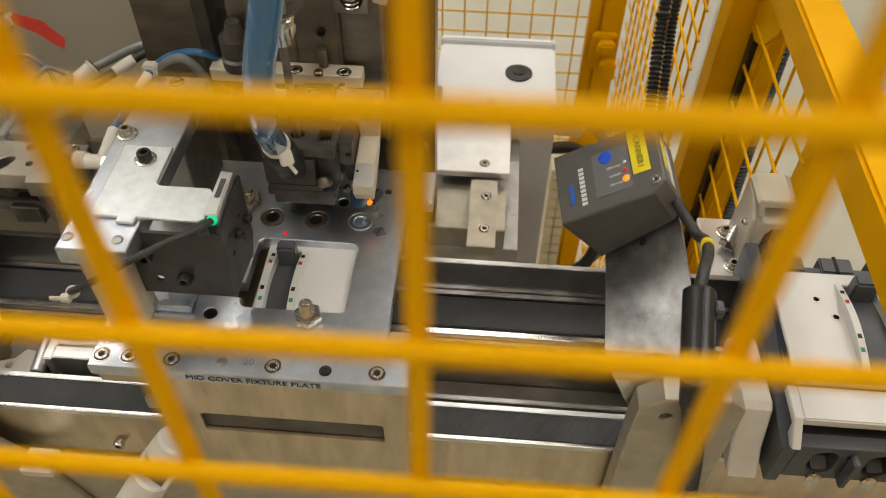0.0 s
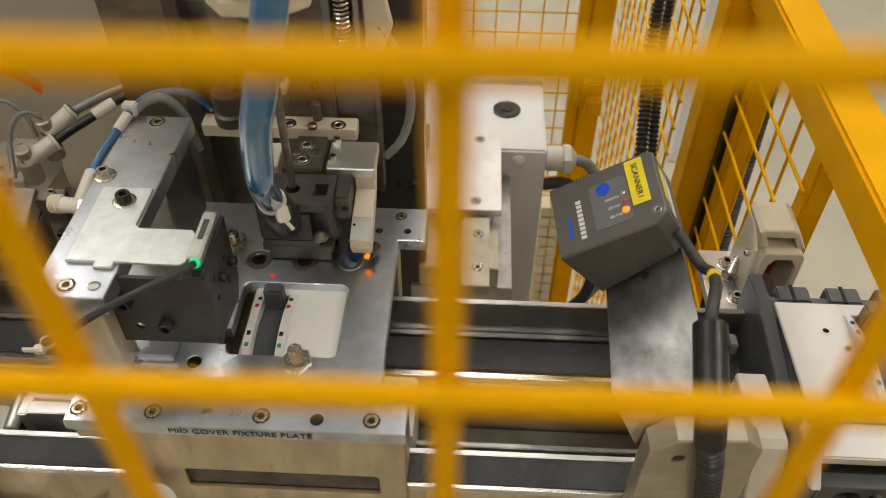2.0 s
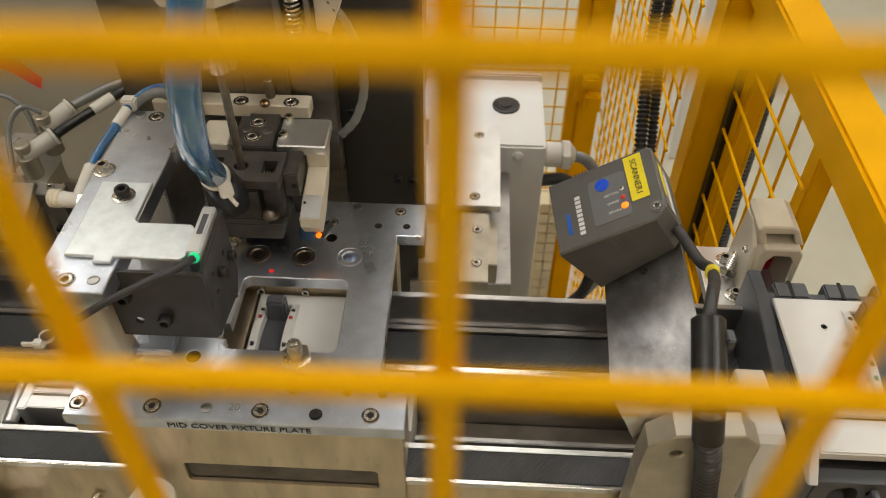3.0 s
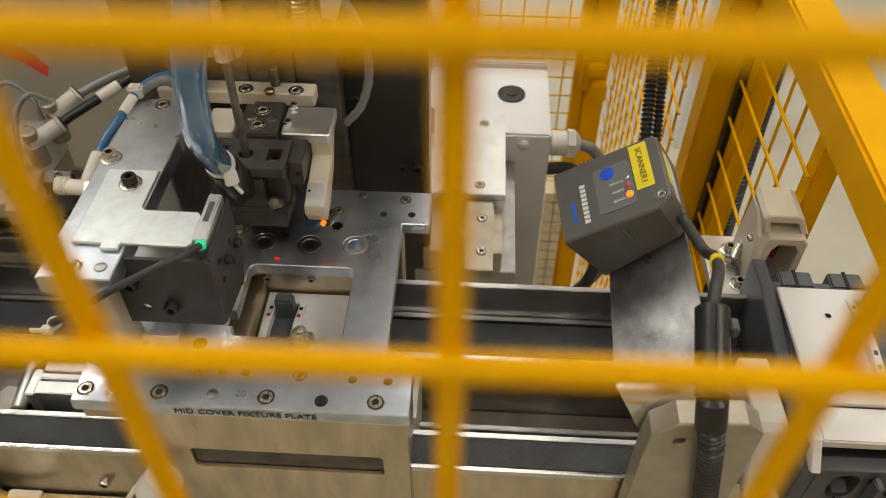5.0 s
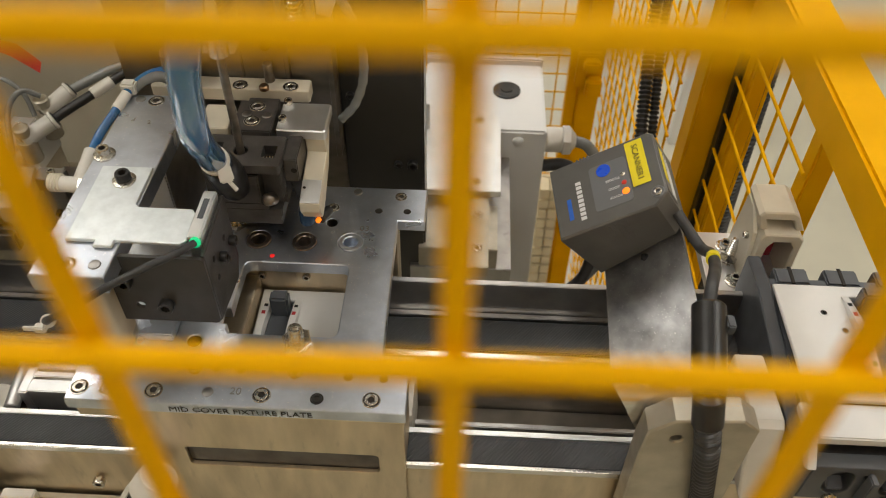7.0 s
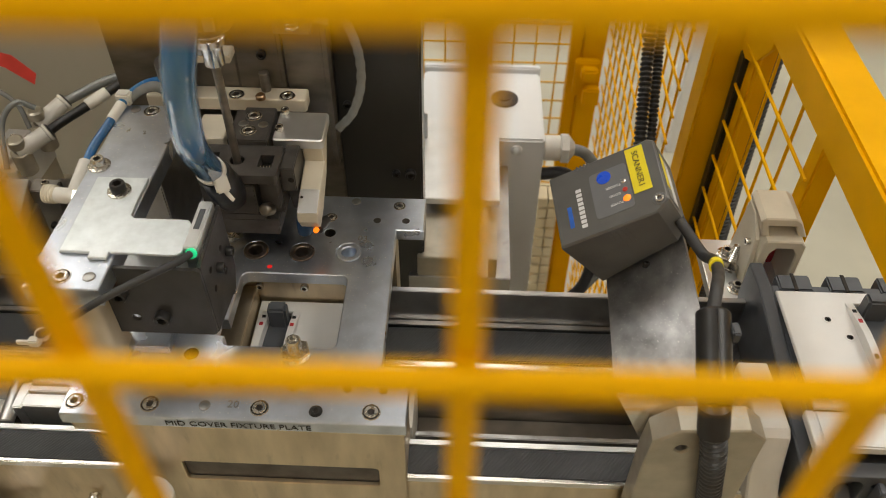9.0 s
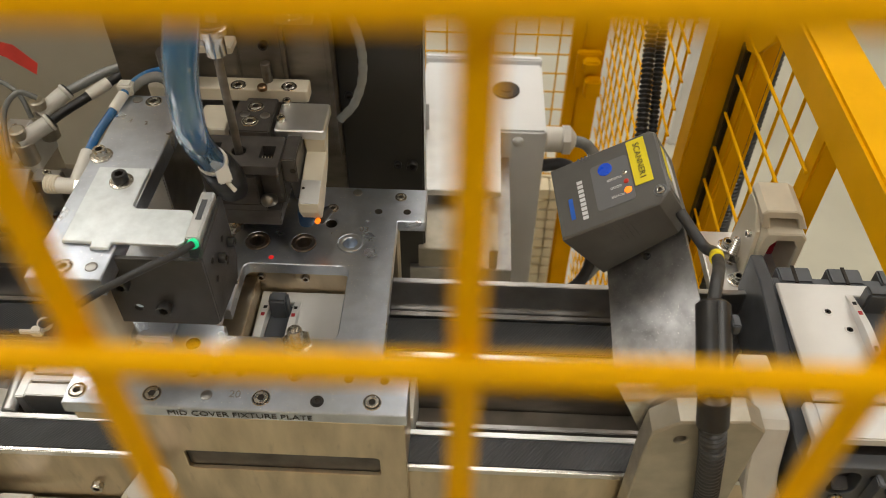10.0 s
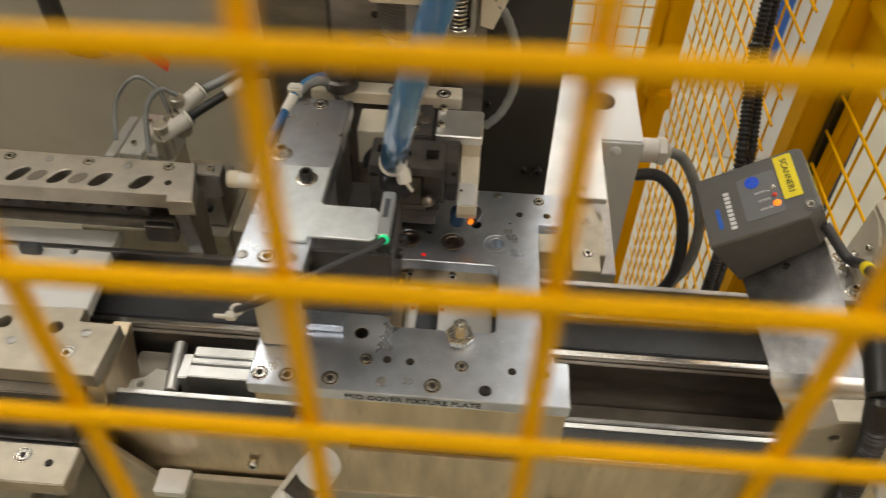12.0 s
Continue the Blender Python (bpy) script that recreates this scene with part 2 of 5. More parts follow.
def sheet(outer, holes, h0, h1, bevel=0.0, axis="z"):
    """A plate cut from a 2D outline with holes, from height h0 to h1 along an axis."""
    bm = bmesh.new()
    for loop in [outer] + list(holes):
        vs = [bm.verts.new((x, y, h0)) for x, y in loop]
        for a, b in zip(vs, vs[1:] + vs[:1]):
            bm.edges.new((a, b))
    bmesh.ops.triangle_fill(bm, edges=list(bm.edges), use_beauty=True)
    bmesh.ops.dissolve_limit(bm, angle_limit=0.01, verts=list(bm.verts), edges=list(bm.edges), delimit={"NORMAL"}) if not holes else None
    geo = bmesh.ops.extrude_face_region(bm, geom=list(bm.faces))
    bmesh.ops.translate(bm, verts=[v for v in geo["geom"] if isinstance(v, bmesh.types.BMVert)], vec=(0, 0, h1 - h0))
    bmesh.ops.recalc_face_normals(bm, faces=bm.faces)
    if bevel:
        rim = [e for e in bm.edges if len(e.link_faces) == 2 and e.calc_face_angle(0) > 0.8 and abs(e.verts[0].co.z - e.verts[1].co.z) < 1e-7]
        bmesh.ops.bevel(bm, geom=rim, offset=bevel, segments=1, affect="EDGES", clamp_overlap=True)
    if axis == "y":
        for v in bm.verts:
            v.co = (v.co.x, v.co.z, v.co.y)
    if axis == "x":
        for v in bm.verts:
            v.co = (v.co.z, v.co.x, v.co.y)
    return bm


def lathe(rings, n=24, close=True, bm=None):
    """Rings of (radius, height, is_hex) about z."""
    one = bmesh.new()
    rows = []
    for ring in rings:
        r, z, hexed = (*ring, False)[:3]
        row = []
        for i in range(n):
            a = 2 * math.pi * i / n
            k = r / math.cos(((a + math.pi / 6) % (math.pi / 3)) - math.pi / 6) if hexed else r
            row.append(one.verts.new((k * math.cos(a), k * math.sin(a), z)))
        rows.append(row)
    for lo, hi in zip(rows, rows[1:]):
        for i in range(n):
            one.faces.new((lo[i], lo[(i + 1) % n], hi[(i + 1) % n], hi[i]))
    if close:
        one.faces.new(rows[0])
        one.faces.new(rows[-1])
    return joined(bm, one)


def aim(p, d, roll=0.0):
    """The pose that lays the z axis along d at p."""
    return Matrix.Translation(p) @ Vector(d).to_track_quat("Z", "Y").to_matrix().to_4x4() @ Matrix.Rotation(roll, 4, "Z")


def rod(p, q, r, n=20, bevel=0.0, bm=None):
    p, q = Vector(p), Vector(q)
    h = (q - p).length
    b = min(bevel, r * 0.4, h * 0.4)
    rings = [(r - b, 0), (r, b), (r, h - b), (r - b, h)] if b else [(r, 0), (r, h)]
    one = turned(lathe(rings, n), aim(p, q - p))
    return joined(bm, one)


def smooth_path(pts, steps=8):
    pts = [Vector(p) for p in pts]
    ext = [pts[0] * 2 - pts[1]] + pts + [pts[-1] * 2 - pts[-2]]
    out = []
    for i in range(1, len(ext) - 2):
        a, b, c, d = ext[i - 1:i + 3]
        for s in range(steps):
            t = s / steps
            out.append(0.5 * (2 * b + (c - a) * t + (2 * a - 5 * b + 4 * c - d) * t * t + (3 * b - a - 3 * c + d) * t ** 3))
    return out + [pts[-1]]


def hose(pts, r, n=14, steps=8, ribs=0.0, depth=0.0, bm=None):
    """A tube along a smooth path; ribs: the pitch of its corrugation."""
    line = smooth_path(pts, steps)
    if ribs:
        dense, run = [], 0.0
        for a, b in zip(line, line[1:]):
            k = max(1, int((b - a).length / (ribs / 4)))
            dense += [a.lerp(b, i / k) for i in range(k)]
        line = dense + [line[-1]]
    one = bmesh.new()
    rows, side = [], None
    for i, p in enumerate(line):
        d = (line[min(i + 1, len(line) - 1)] - line[max(i - 1, 0)]).normalized()
        if side is None:
            side = d.orthogonal().normalized()
        side = (side - d * side.dot(d)).normalized()
        up = d.cross(side)
        rr = r - (depth if ribs and i % 4 in (2, 3) else 0.0)
        rows.append([one.verts.new(p + rr * (math.cos(2 * math.pi * k / n) * side + math.sin(2 * math.pi * k / n) * up)) for k in range(n)])
    for lo, hi in zip(rows, rows[1:]):
        for k in range(n):
            one.faces.new((lo[k], lo[(k + 1) % n], hi[(k + 1) % n], hi[k]))
    one.faces.new(rows[0])
    one.faces.new(rows[-1])
    return joined(bm, one)


def spiral(p, q, r, wire, turns, n=10):
    p, q = Vector(p), Vector(q)
    m = aim(p, q - p)
    h = (q - p).length
    k = int(turns * 10)
    return hose([m @ Vector((r * math.cos(2 * math.pi * i / 10), r * math.sin(2 * math.pi * i / 10), h * i / k)) for i in range(k + 1)], wire, n=6, steps=2)


def lettering(text, size, m, material, parent, name="lettering", depth=0.0002, label=""):
    """Flat letters, centred, facing +z of the pose m."""
    cu = bpy.data.curves.new("letters", "FONT")
    cu.body, cu.size, cu.extrude, cu.align_x, cu.align_y = text, size, depth, "CENTER", "CENTER"
    cu.resolution_u = 3
    ob = bpy.data.objects.new("letters", cu)
    scene.collection.objects.link(ob)
    dg = bpy.context.evaluated_depsgraph_get()
    me = bpy.data.meshes.new_from_object(ob.evaluated_get(dg))
    bpy.data.objects.remove(ob)
    bm = bmesh.new()
    bm.from_mesh(me)
    bpy.data.meshes.remove(me)
    turned(bm, m)
    return part(name, bm, material, parent, label, smooth=False)


# ---- shared small hardware ----
def two_tone(name, bm, material, dark, n=24):
    """A turned part whose gaps and socket are near-black with grime and painted shade."""
    bm.faces.ensure_lookup_table()
    last = len(bm.faces) - 1
    for k, f in enumerate(bm.faces):
        f.material_index = 1 if (dark(k // n) if k < last - 1 else k == last) else 0
    me = mesh_of(name, bm, material)
    me.materials.append(HOLE)
    return me


def cap_screw(r, h, material, name="screw"):
    s = 0.5 * r
    return two_tone(name, lathe([(r * 0.96, 0), (r, h * 0.1), (r, h * 0.86), (r * 0.90, h), (s * 1.12, h, True), (s, h * 0.94, True), (s, h * 0.35, True)], 24), material, lambda i: i >= 5)


def bored_screw(r, material, name="screw"):
    """A cap screw sunk in a counterbore: dark gap, chamfer ring and head."""
    s = 0.48 * r
    return two_tone(name, lathe([(r * 1.36, 0.0002), (r * 1.30, 0.0006), (r * 1.20, 0.0006), (r * 1.16, 0.0003), (r * 1.02, 0.0003), (r * 0.99, 0.0009), (r * 0.90, 0.0013), (s * 1.12, 0.0013, True),
                                 (s, 0.0010, True), (s * 0.98, 0.0004, True)], 24, close=True), material, lambda i: i in (2, 3) or i >= 8)


def bore(r, material, depth=0.008, name="hole"):
    # Dark disc on the surface, coloured like the shade in a hole.
    return mesh_of(name, lathe([(r * 1.12, 0.0002), (r, 0.0003), (r * 0.98, -0.0005), (r * 0.96, -depth)], 24), material)


M6_SUNK = bored_screw(0.0050, SCREW)
M5_SUNK = bored_screw(0.0040, SCREW)
M5_BLACK = bored_screw(0.0036, SCREW_BLACK)
M6_CAP = cap_screw(0.0050, 0.006, SCREW)
M4_CAP = cap_screw(0.0035, 0.004, SCREW)
M6_CAP_BLACK = cap_screw(0.0055, 0.0065, SCREW_BLACK)
M4_CAP_BLACK = cap_screw(0.0040, 0.005, SCREW_BLACK)
HOLE_S = bore(0.0030, HOLE)
HOLE_M = bore(0.0045, HOLE)
DOWEL = mesh_of("dowel", lathe([(0.0042, 0.0002), (0.0040, 0.0006), (0.0034, 0.0008)], 20), STEEL_DULL)
WASHER = mesh_of("washer", lathe([(0.0085, 0), (0.0085, 0.0012), (0.0080, 0.0015), (0.0055, 0.0015)], 24), SCREW)

# ---- the hall ----
HX, HY0, HY1, HZ, FZ = 4.0, -2.5, 5.0, 3.3, -0.30
ob = part("floor", box(-HX, HX, HY0, HY1, -0.40, FZ, 0), CONCRETE, None)
tagged(ob, "light grey coated factory floor", "floor", kind="structure")
ob = part("ceiling", box(-HX, HX, HY0, HY1, HZ, HZ + 0.1, 0), CEIL, None)
tagged(ob, "plain pale hall ceiling", "ceiling", kind="structure")
for nm, a in (("wall_north", (-HX, HX, HY1, HY1 + 0.1)), ("wall_south", (-HX, HX, HY0 - 0.1, HY0)), ("wall_west", (-HX - 0.1, -HX, HY0, HY1)), ("wall_east", (HX, HX + 0.1, HY0, HY1))):
    tagged(part(nm, box(*a, FZ, HZ, 0), WALL, None), "plain beige painted hall wall", "wall", kind="structure")

# Panels out of view; size and places suit the reflections in the steel.
for lx, ly in ((-0.45, 1.75), (-1.75, 1.75), (1.7, 1.75), (-1.2, 2.75), (0.9, 3.3), (-1.6, 0.1), (1.8, 0.2), (0.0, -1.1)):
    lamp = thing("ceiling_light", (lx, ly, HZ - 0.5), "wide white panel light hung from the ceiling", "light", "ceiling lights")
    part("housing", box(lx - 0.62, lx + 0.62, ly - 0.32, ly + 0.32, HZ - 0.5, HZ - 0.44, 0.01), BOX_WHITE, lamp)
    part("diffuser", box(lx - 0.6, lx + 0.6, ly - 0.30, ly + 0.30, HZ - 0.51, HZ - 0.5, 0.0), TUBE_LIGHT, lamp)
    # Added glowing top: ceiling fill for brighter metal reflections.
    part("top_diffuser", box(lx - 0.55, lx + 0.55, ly - 0.25, ly + 0.25, HZ - 0.44, HZ - 0.432, 0.0), UP_FILL, lamp)
    for sx in (-0.5, 0.5):
        part("hanger", rod((lx + sx, ly, HZ - 0.44), (lx + sx, ly, HZ), 0.004), STEEL_DULL, lamp)
    ld = bpy.data.lights.new("tube_light", "AREA")
    ld.shape, ld.size, ld.size_y, ld.energy, ld.color = "RECTANGLE", 1.2, 0.6, LAMP_WATTS, (1.0, 0.955, 0.87)
    lo = new("tube_light", ld)
    lo.matrix_world = pose(lx, ly, HZ - 0.515)

# ---- the guard in front: welded wire mesh, 50 mm square ----
guard = thing("mesh_guard", (0, 0, 0.9), "yellow painted welded wire mesh guard panel", "guard")
WIRE = 0.0022
# slightly uneven spacing of single wires
SAG = {1: 0.0002, 0: 0.0016, -1: 0.0030}
BOW = {-4: -0.0034, -3: -0.0005, -2: -0.0016, -1: 0.0027, 0: 0.0017, 1: 0.0031, 2: 0.0020}


def wire_mesh(pts, r, n=10):
    return hose(pts, r, n=n, steps=3)


for j in range(-7, 8):
    z = 1.2 + 0.05 * j + SAG.get(j, 0.0)
    w = [(-0.75 + 0.25 * i, 0.0, z + 0.0040 * (i - 3) + 0.0006 * math.sin(i * 1.7 + j * 2) * (i != 3)) for i in range(7)]
    part("wire", wire_mesh(w, WIRE, 14), YELLOW, guard)
for i in range(-13, 14):
    x = 0.05 * i + BOW.get(i, 0.0)
    w = [(x + 0.0006 * math.sin(j * 1.3 + i) * (j not in (4, 5)), 0.0038, 0.84 + 0.09 * j) for j in range(9)]
    part("wire", wire_mesh(w, WIRE, 14), YELLOW, guard)
for z in (0.815, 1.565):
    part("frame_bar", box(-0.8, 0.75, -0.018, 0.018, z - 0.018, z + 0.018, 0.002), YELLOW, guard)
for x in (-0.78, 0.73):
    part("frame_post", box(x - 0.02, x + 0.02, -0.02, 0.02, FZ, 1.6, 0.002), YELLOW, guard)

# ---- conveyor ----
conv = thing("belt_conveyor", (0, 0.33, 0.6), "steel twin belt conveyor with black ribbed belts", "conveyor")
X0, X1, BZ = -1.1, 1.1, 0.715
part("front_profile", box(X0, X1, 0.2535, 0.284, 0.55, BZ - 0.004, 0.0012), STEEL_SIDE, conv, "bare milled front rail")
part("front_belt", box(X0, X1, 0.2558, 0.2808, BZ - 0.004, BZ, 0.0008), BELT, conv, "black ribbed belt")
part("edge_strip", box(X0, X1, 0.2522, 0.2552, BZ - 0.006, BZ + 0.001, 0.0006), BRIGHT, conv, "bright worn steel edge")
part("edge_strip", box(X0, X1, 0.2812, 0.2858, BZ - 0.020, BZ + 0.0012, 0.0006), ALU, conv, "bright worn steel edge")
part("inner_web", box(X0, X1, 0.2865, 0.290, 0.640, BZ - 0.010, 0.0005), STEEL_DARK, conv)
part("bed", box(X0, X1, 0.290, 0.352, 0.630, 0.645, 0.0008), STEEL_DARK, conv, "dark trough between the belts")
part("bed_lip", box(X0, X1, 0.318, 0.323, 0.645, 0.668, 0.0008), STEEL_DULL, conv)
part("rear_web", box(X0, X1, 0.3525, 0.3565, 0.640, BZ - 0.006, 0.0005), STEEL_DARK, conv)
part("edge_strip", box(X0, X1, 0.357, 0.3625, BZ - 0.025, BZ + 0.0012, 0.0006), BRIGHT, conv, "bright worn steel edge")
part("rear_profile", box(X0, X1, 0.363, 0.412, 0.55, BZ - 0.004, 0.0010), STEEL_DULL, conv)
part("rear_belt", box(X0, X1, 0.366, 0.4005, BZ - 0.004, BZ, 0.0008), BELT, conv, "black ribbed belt")
part("edge_strip", box(X0, X1, 0.4015, 0.4065, BZ - 0.004, BZ + 0.003, 0.0006), STEEL_DULL, conv)
part("rear_guide", box(X0, X1, 0.407, 0.4125, BZ - 0.004, 0.756, 0.0006), STEEL_DULL, conv, "tall dull steel rear guide")
for lx in (-0.9, 0.9):
    part("leg", box(lx - 0.03, lx + 0.03, 0.30, 0.36, FZ, 0.5498, 0.002), ALU, conv)
part("cover_sheet", box(X0, X1, 0.2450, 0.2512, 0.35, 0.640, 0.0008), ALU_WARM, conv, "beige front cover sheet")
for sx in (-0.293, -0.47, 0.42):
    place("screw", M6_CAP, conv, (sx, 0.2515, 0.668), (90, 0, 0))

# ---- fixture plate ----
fix = thing("fixture_plate", (-0.16, 0.36, 0.785), "ground steel fixture plate with window and screws over the conveyor", "fixture")
PT = 0.797
outer = [(-0.279, 0.246), (-0.035, 0.246), (-0.035, 0.287), (-0.056, 0.287), (-0.0575, 0.4405), (-0.034, 0.4405), (-0.034, 0.482), (-0.279, 0.482)]
window = rounded(-0.179, -0.0925, 0.311, 0.3855, 0.006)
notch = [(-0.179, 0.335), (-0.186, 0.335), (-0.186, 0.320), (-0.179, 0.320)]
win = [p for p in window]
k = max(range(len(win)), key=lambda i: (win[i][0] < -0.1788 and win[i][1] > 0.35, -win[i][1]))
win = win[:k + 1] + notch + win[k + 1:]
holes = [win]
for hx, hy, r in ((-0.173, 0.411, 0.0105), (-0.134, 0.4105, 0.0105), (-0.095, 0.412, 0.0105), (-0.1995, 0.302, 0.0055), (-0.114, 0.435, 0.0048)):
    holes.append(circle2(hx, hy, r, 28))
part("plate", sheet(outer, holes, PT - 0.012, PT, 0.0007), STEEL, fix, "ground steel top with scratches")
for hx, hy in ((-0.173, 0.411), (-0.134, 0.4105), (-0.095, 0.412)):
    part("bush", turned(lathe([(0.0104, -0.011), (0.0104, 0.0), (0.0098, 0.0008), (0.0068, 0.0008), (0.0060, 0.0), (0.0056, -0.006), (0.0050, -0.0105)], 28), Matrix.Translation((hx, hy, PT))),
         BUSH if hx < -0.1 else STEEL, fix, "rust stained locating bush" if hx < -0.1 else "bright locating bush")
# Near-black linings put the shade of these two bores into colour.
for hx, hy, r in ((-0.1995, 0.302, 0.0055), (-0.114, 0.435, 0.0048)):
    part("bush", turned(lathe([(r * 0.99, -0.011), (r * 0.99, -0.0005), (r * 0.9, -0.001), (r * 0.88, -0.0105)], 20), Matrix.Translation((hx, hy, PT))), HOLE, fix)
for x in (-0.271, -0.250, -0.217, -0.139, -0.060):
    place("screw", M6_SUNK, fix, (x, 0.2565, PT), (0, 0, 17 * x * 1000))
for x, y in ((-0.118, 0.2765), (-0.192, 0.2765), (-0.057, 0.471), (-0.1155, 0.4535)):
    place("screw", M5_SUNK, fix, (x, y, PT), (0, 0, 900 * x))
place("screw", M5_BLACK, fix, (-0.099, 0.2555, PT))
place("dowel", DOWEL, fix, (-0.178, 0.257, PT))
place("dowel", DOWEL, fix, (-0.096, 0.475, PT))
for x, y in ((-0.079, 0.2750), (-0.053, 0.2748), (-0.176, 0.2775), (-0.158, 0.2770), (-0.075, 0.4515), (-0.050, 0.452)):
    place("hole", HOLE_S, fix, (x, y, PT))
part("sub_plate", box(-0.275, -0.239, 0.2475, 0.30, PT - 0.023, PT - 0.0125, 0.0008), STEEL_SIDE, fix)
sk = sheet([(-0.2375, 0.40), (-0.0365, 0.40), (-0.0365, PT - 0.0122), (-0.2375, PT - 0.0122)], [rounded(-0.206, -0.057, 0.710, 0.7365, 0.004, 4)], 0.2465, 0.2505, 0.0006, "y")
part("skirt", sk, STEEL_SIDE, fix, "milled steel front skirt with a long slot")
# Dark sheet close behind the slot paints the shade of its hollow.
part("slot_back", box(-0.21, -0.05, 0.2507, 0.2514, 0.70, 0.75, 0), BLACK_OX, fix, "dark sheet that paints the shade inside the slot")
part("side_web", box(-0.0425, -0.0365, 0.2508, 0.285, 0.72, PT - 0.0122, 0.0006), STEEL_SIDE, fix)
part("clip", box(-0.2475, -0.2378, 0.2468, 0.2515, 0.738, 0.752, 0.0008), STEEL_DULL, fix)
part("web", box(-0.272, -0.255, 0.30, 0.47, 0.72, PT - 0.0125, 0.001), STEEL_DULL, fix)
part("web", box(-0.075, -0.060, 0.445, 0.475, 0.66, PT - 0.0125, 0.001), ALU_WARM, fix)
lettering("MID COVER FIXTURE PLATE", 0.0083, pose(-0.153, 0.2456, PT - 0.0066, 90, 0, 0), INK, fix, label="black printed words", depth=0.00012)
lettering("03", 0.0085, pose(-0.085, 0.4285, PT + 0.0003, 0, 0, 0), STEEL_DULL, fix, "engraving")
lettering("20", 0.0085, pose(-0.158, 0.2585, PT + 0.0003, 0, 0, 0), STEEL_DULL, fix, "engraving")
for bx, by, bz in ((-0.121, 0.303, 0.020), (-0.198, 0.427, 0.016)):
    stop = part("nut", turned(lathe([(0.0098, 0, True), (0.0102, 0.001, True), (0.0102, 0.0055, True), (0.0092, 0.0065, True), (0.0055, 0.0065)], 36), pose(bx, by, PT + 0.0008, 0, 0, 20)), SCREW, fix, "hexagon lock nut")
    thr = [(0.0052 + (0.0005 if i % 2 else 0.0), 0.0065 + 0.0009 * i) for i in range(int((bz - 0.0065) / 0.0009))] + [(0.0045, bz), (0.0026, bz, True), (0.0024, bz - 0.004, True)]
    part("stud", turned(lathe(thr, 24), pose(bx, by, PT)), SCREW, stop, "threaded stop stud")
part("tab", box(-0.252, -0.214, 0.300, 0.332, PT + 0.0004, PT + 0.008, 0.001), STEEL, fix)
# Glowing disc stands for red laser light falling on the plate.
part("laser_spot", turned(lathe([(0.0022, 0.0003), (0.0004, 0.0004)], 12), pose(-0.158, 0.3925, PT)), SPOT_GLOW_RED, fix, "glowing disc for the red light spot on the plate")

# nylon block behind the plate's side
nb = thing("nylon_block", (-0.045, 0.30, 0.70), "white nylon guide block beside the fixture plate", "block")
part("block", box(-0.0660, -0.0355, 0.2915, 0.3515, 0.6452, 0.7220, 0.002), NYLON, nb)

# ---- bridge over the plate, with its sensor ----
br = thing("bridge_bar", (-0.255, 0.38, PT), "raised ground steel bridge bar standing on the fixture plate", "bracket")
BT = 0.893
part("bar", sheet([(-0.283, 0.278), (-0.2325, 0.278), (-0.2285, 0.479), (-0.2795, 0.479)], [], BT - 0.016, BT, 0.0008), STEEL, br, "ground steel bar with worn edges")
part("front_leg", sheet(rounded(-0.2770, -0.2440, 0.2830, 0.314, 0.006), [], PT + 0.001, BT - 0.016, 0.0006), SATIN, br, "rounded beige satin leg")
part("rear_leg", box(-0.276, -0.2335, 0.405, 0.474, PT + 0.001, BT - 0.016, 0.001), STEEL_DULL, br, "dull steel rear leg")
for x, y, me in ((-0.2775, 0.289, DOWEL), (-0.242, 0.289, DOWEL), (-0.268, 0.472, DOWEL)):
    place("dowel", me, br, (x, y, BT))
for x, y in ((-0.2605, 0.2885), (-0.2545, 0.4705)):
    place("screw", M6_SUNK, br, (x, y, BT), (0, 0, 12))
place("washer", WASHER, br, (-0.2735, 0.4005, BT))
place("screw", M6_CAP, br, (-0.2735, 0.4005, BT + 0.0015), (0, 0, 5))
lettering("2", 0.006, pose(-0.252, 0.442, BT + 0.0003, 0, 0, 15), STEEL_DULL, br, "engraving")

cover = thing("cover_sheet", (-0.23, 0.34, BT), "pale galvanised L-shaped cover sheet screwed on the bridge bar", "cover")
L = [(-0.2685, 0.309), (-0.248, 0.3085), (-0.2475, 0.3035), (-0.235, 0.3035), (-0.2345, 0.309), (-0.190, 0.3085), (-0.1865, 0.312), (-0.1865, 0.338), (-0.190, 0.3425), (-0.228, 0.3425), (-0.231, 0.3455), (-0.231, 0.385), (-0.2685, 0.385)]
part("sheet", sheet(L, [], BT + 0.0004, BT + 0.0034, 0.0006), GALV, cover)
place("washer", WASHER, cover, (-0.247, 0.369, BT + 0.0034))
place("screw", M6_CAP_BLACK, cover, (-0.247, 0.369, BT + 0.0049), (0, 0, 9), "black socket screw")

sb = thing("sensor_bracket", (-0.21, 0.31, 0.82), "black folded steel bracket holding a small sensor", "bracket")
fr = sheet(rounded(-0.250, -0.1735, 0.822, 0.8895, 0.004), [circle2(-0.2285, 0.839, 0.0034, 16)], 0.3005, 0.3035, 0.0006, "y")
part("front_plate", fr, BLACK_PAINT, sb)
sd = sheet([(0.3036, 0.822), (0.352, 0.815), (0.362, 0.83), (0.362, 0.8925), (0.3036, 0.8895)], [circle2(0.318, 0.872, 0.0025, 12), circle2(0.318, 0.853, 0.0025, 12), circle2(0.343, 0.868, 0.0025, 12), circle2(0.343, 0.845, 0.003, 12)], -0.1765, -0.1735, 0.0005, "x")
part("side_plate", sd, BLACK_PAINT, sb)
place("screw", M6_CAP_BLACK, sb, (-0.2085, 0.3005, 0.8425), (90, 0, 0), "black socket screw")
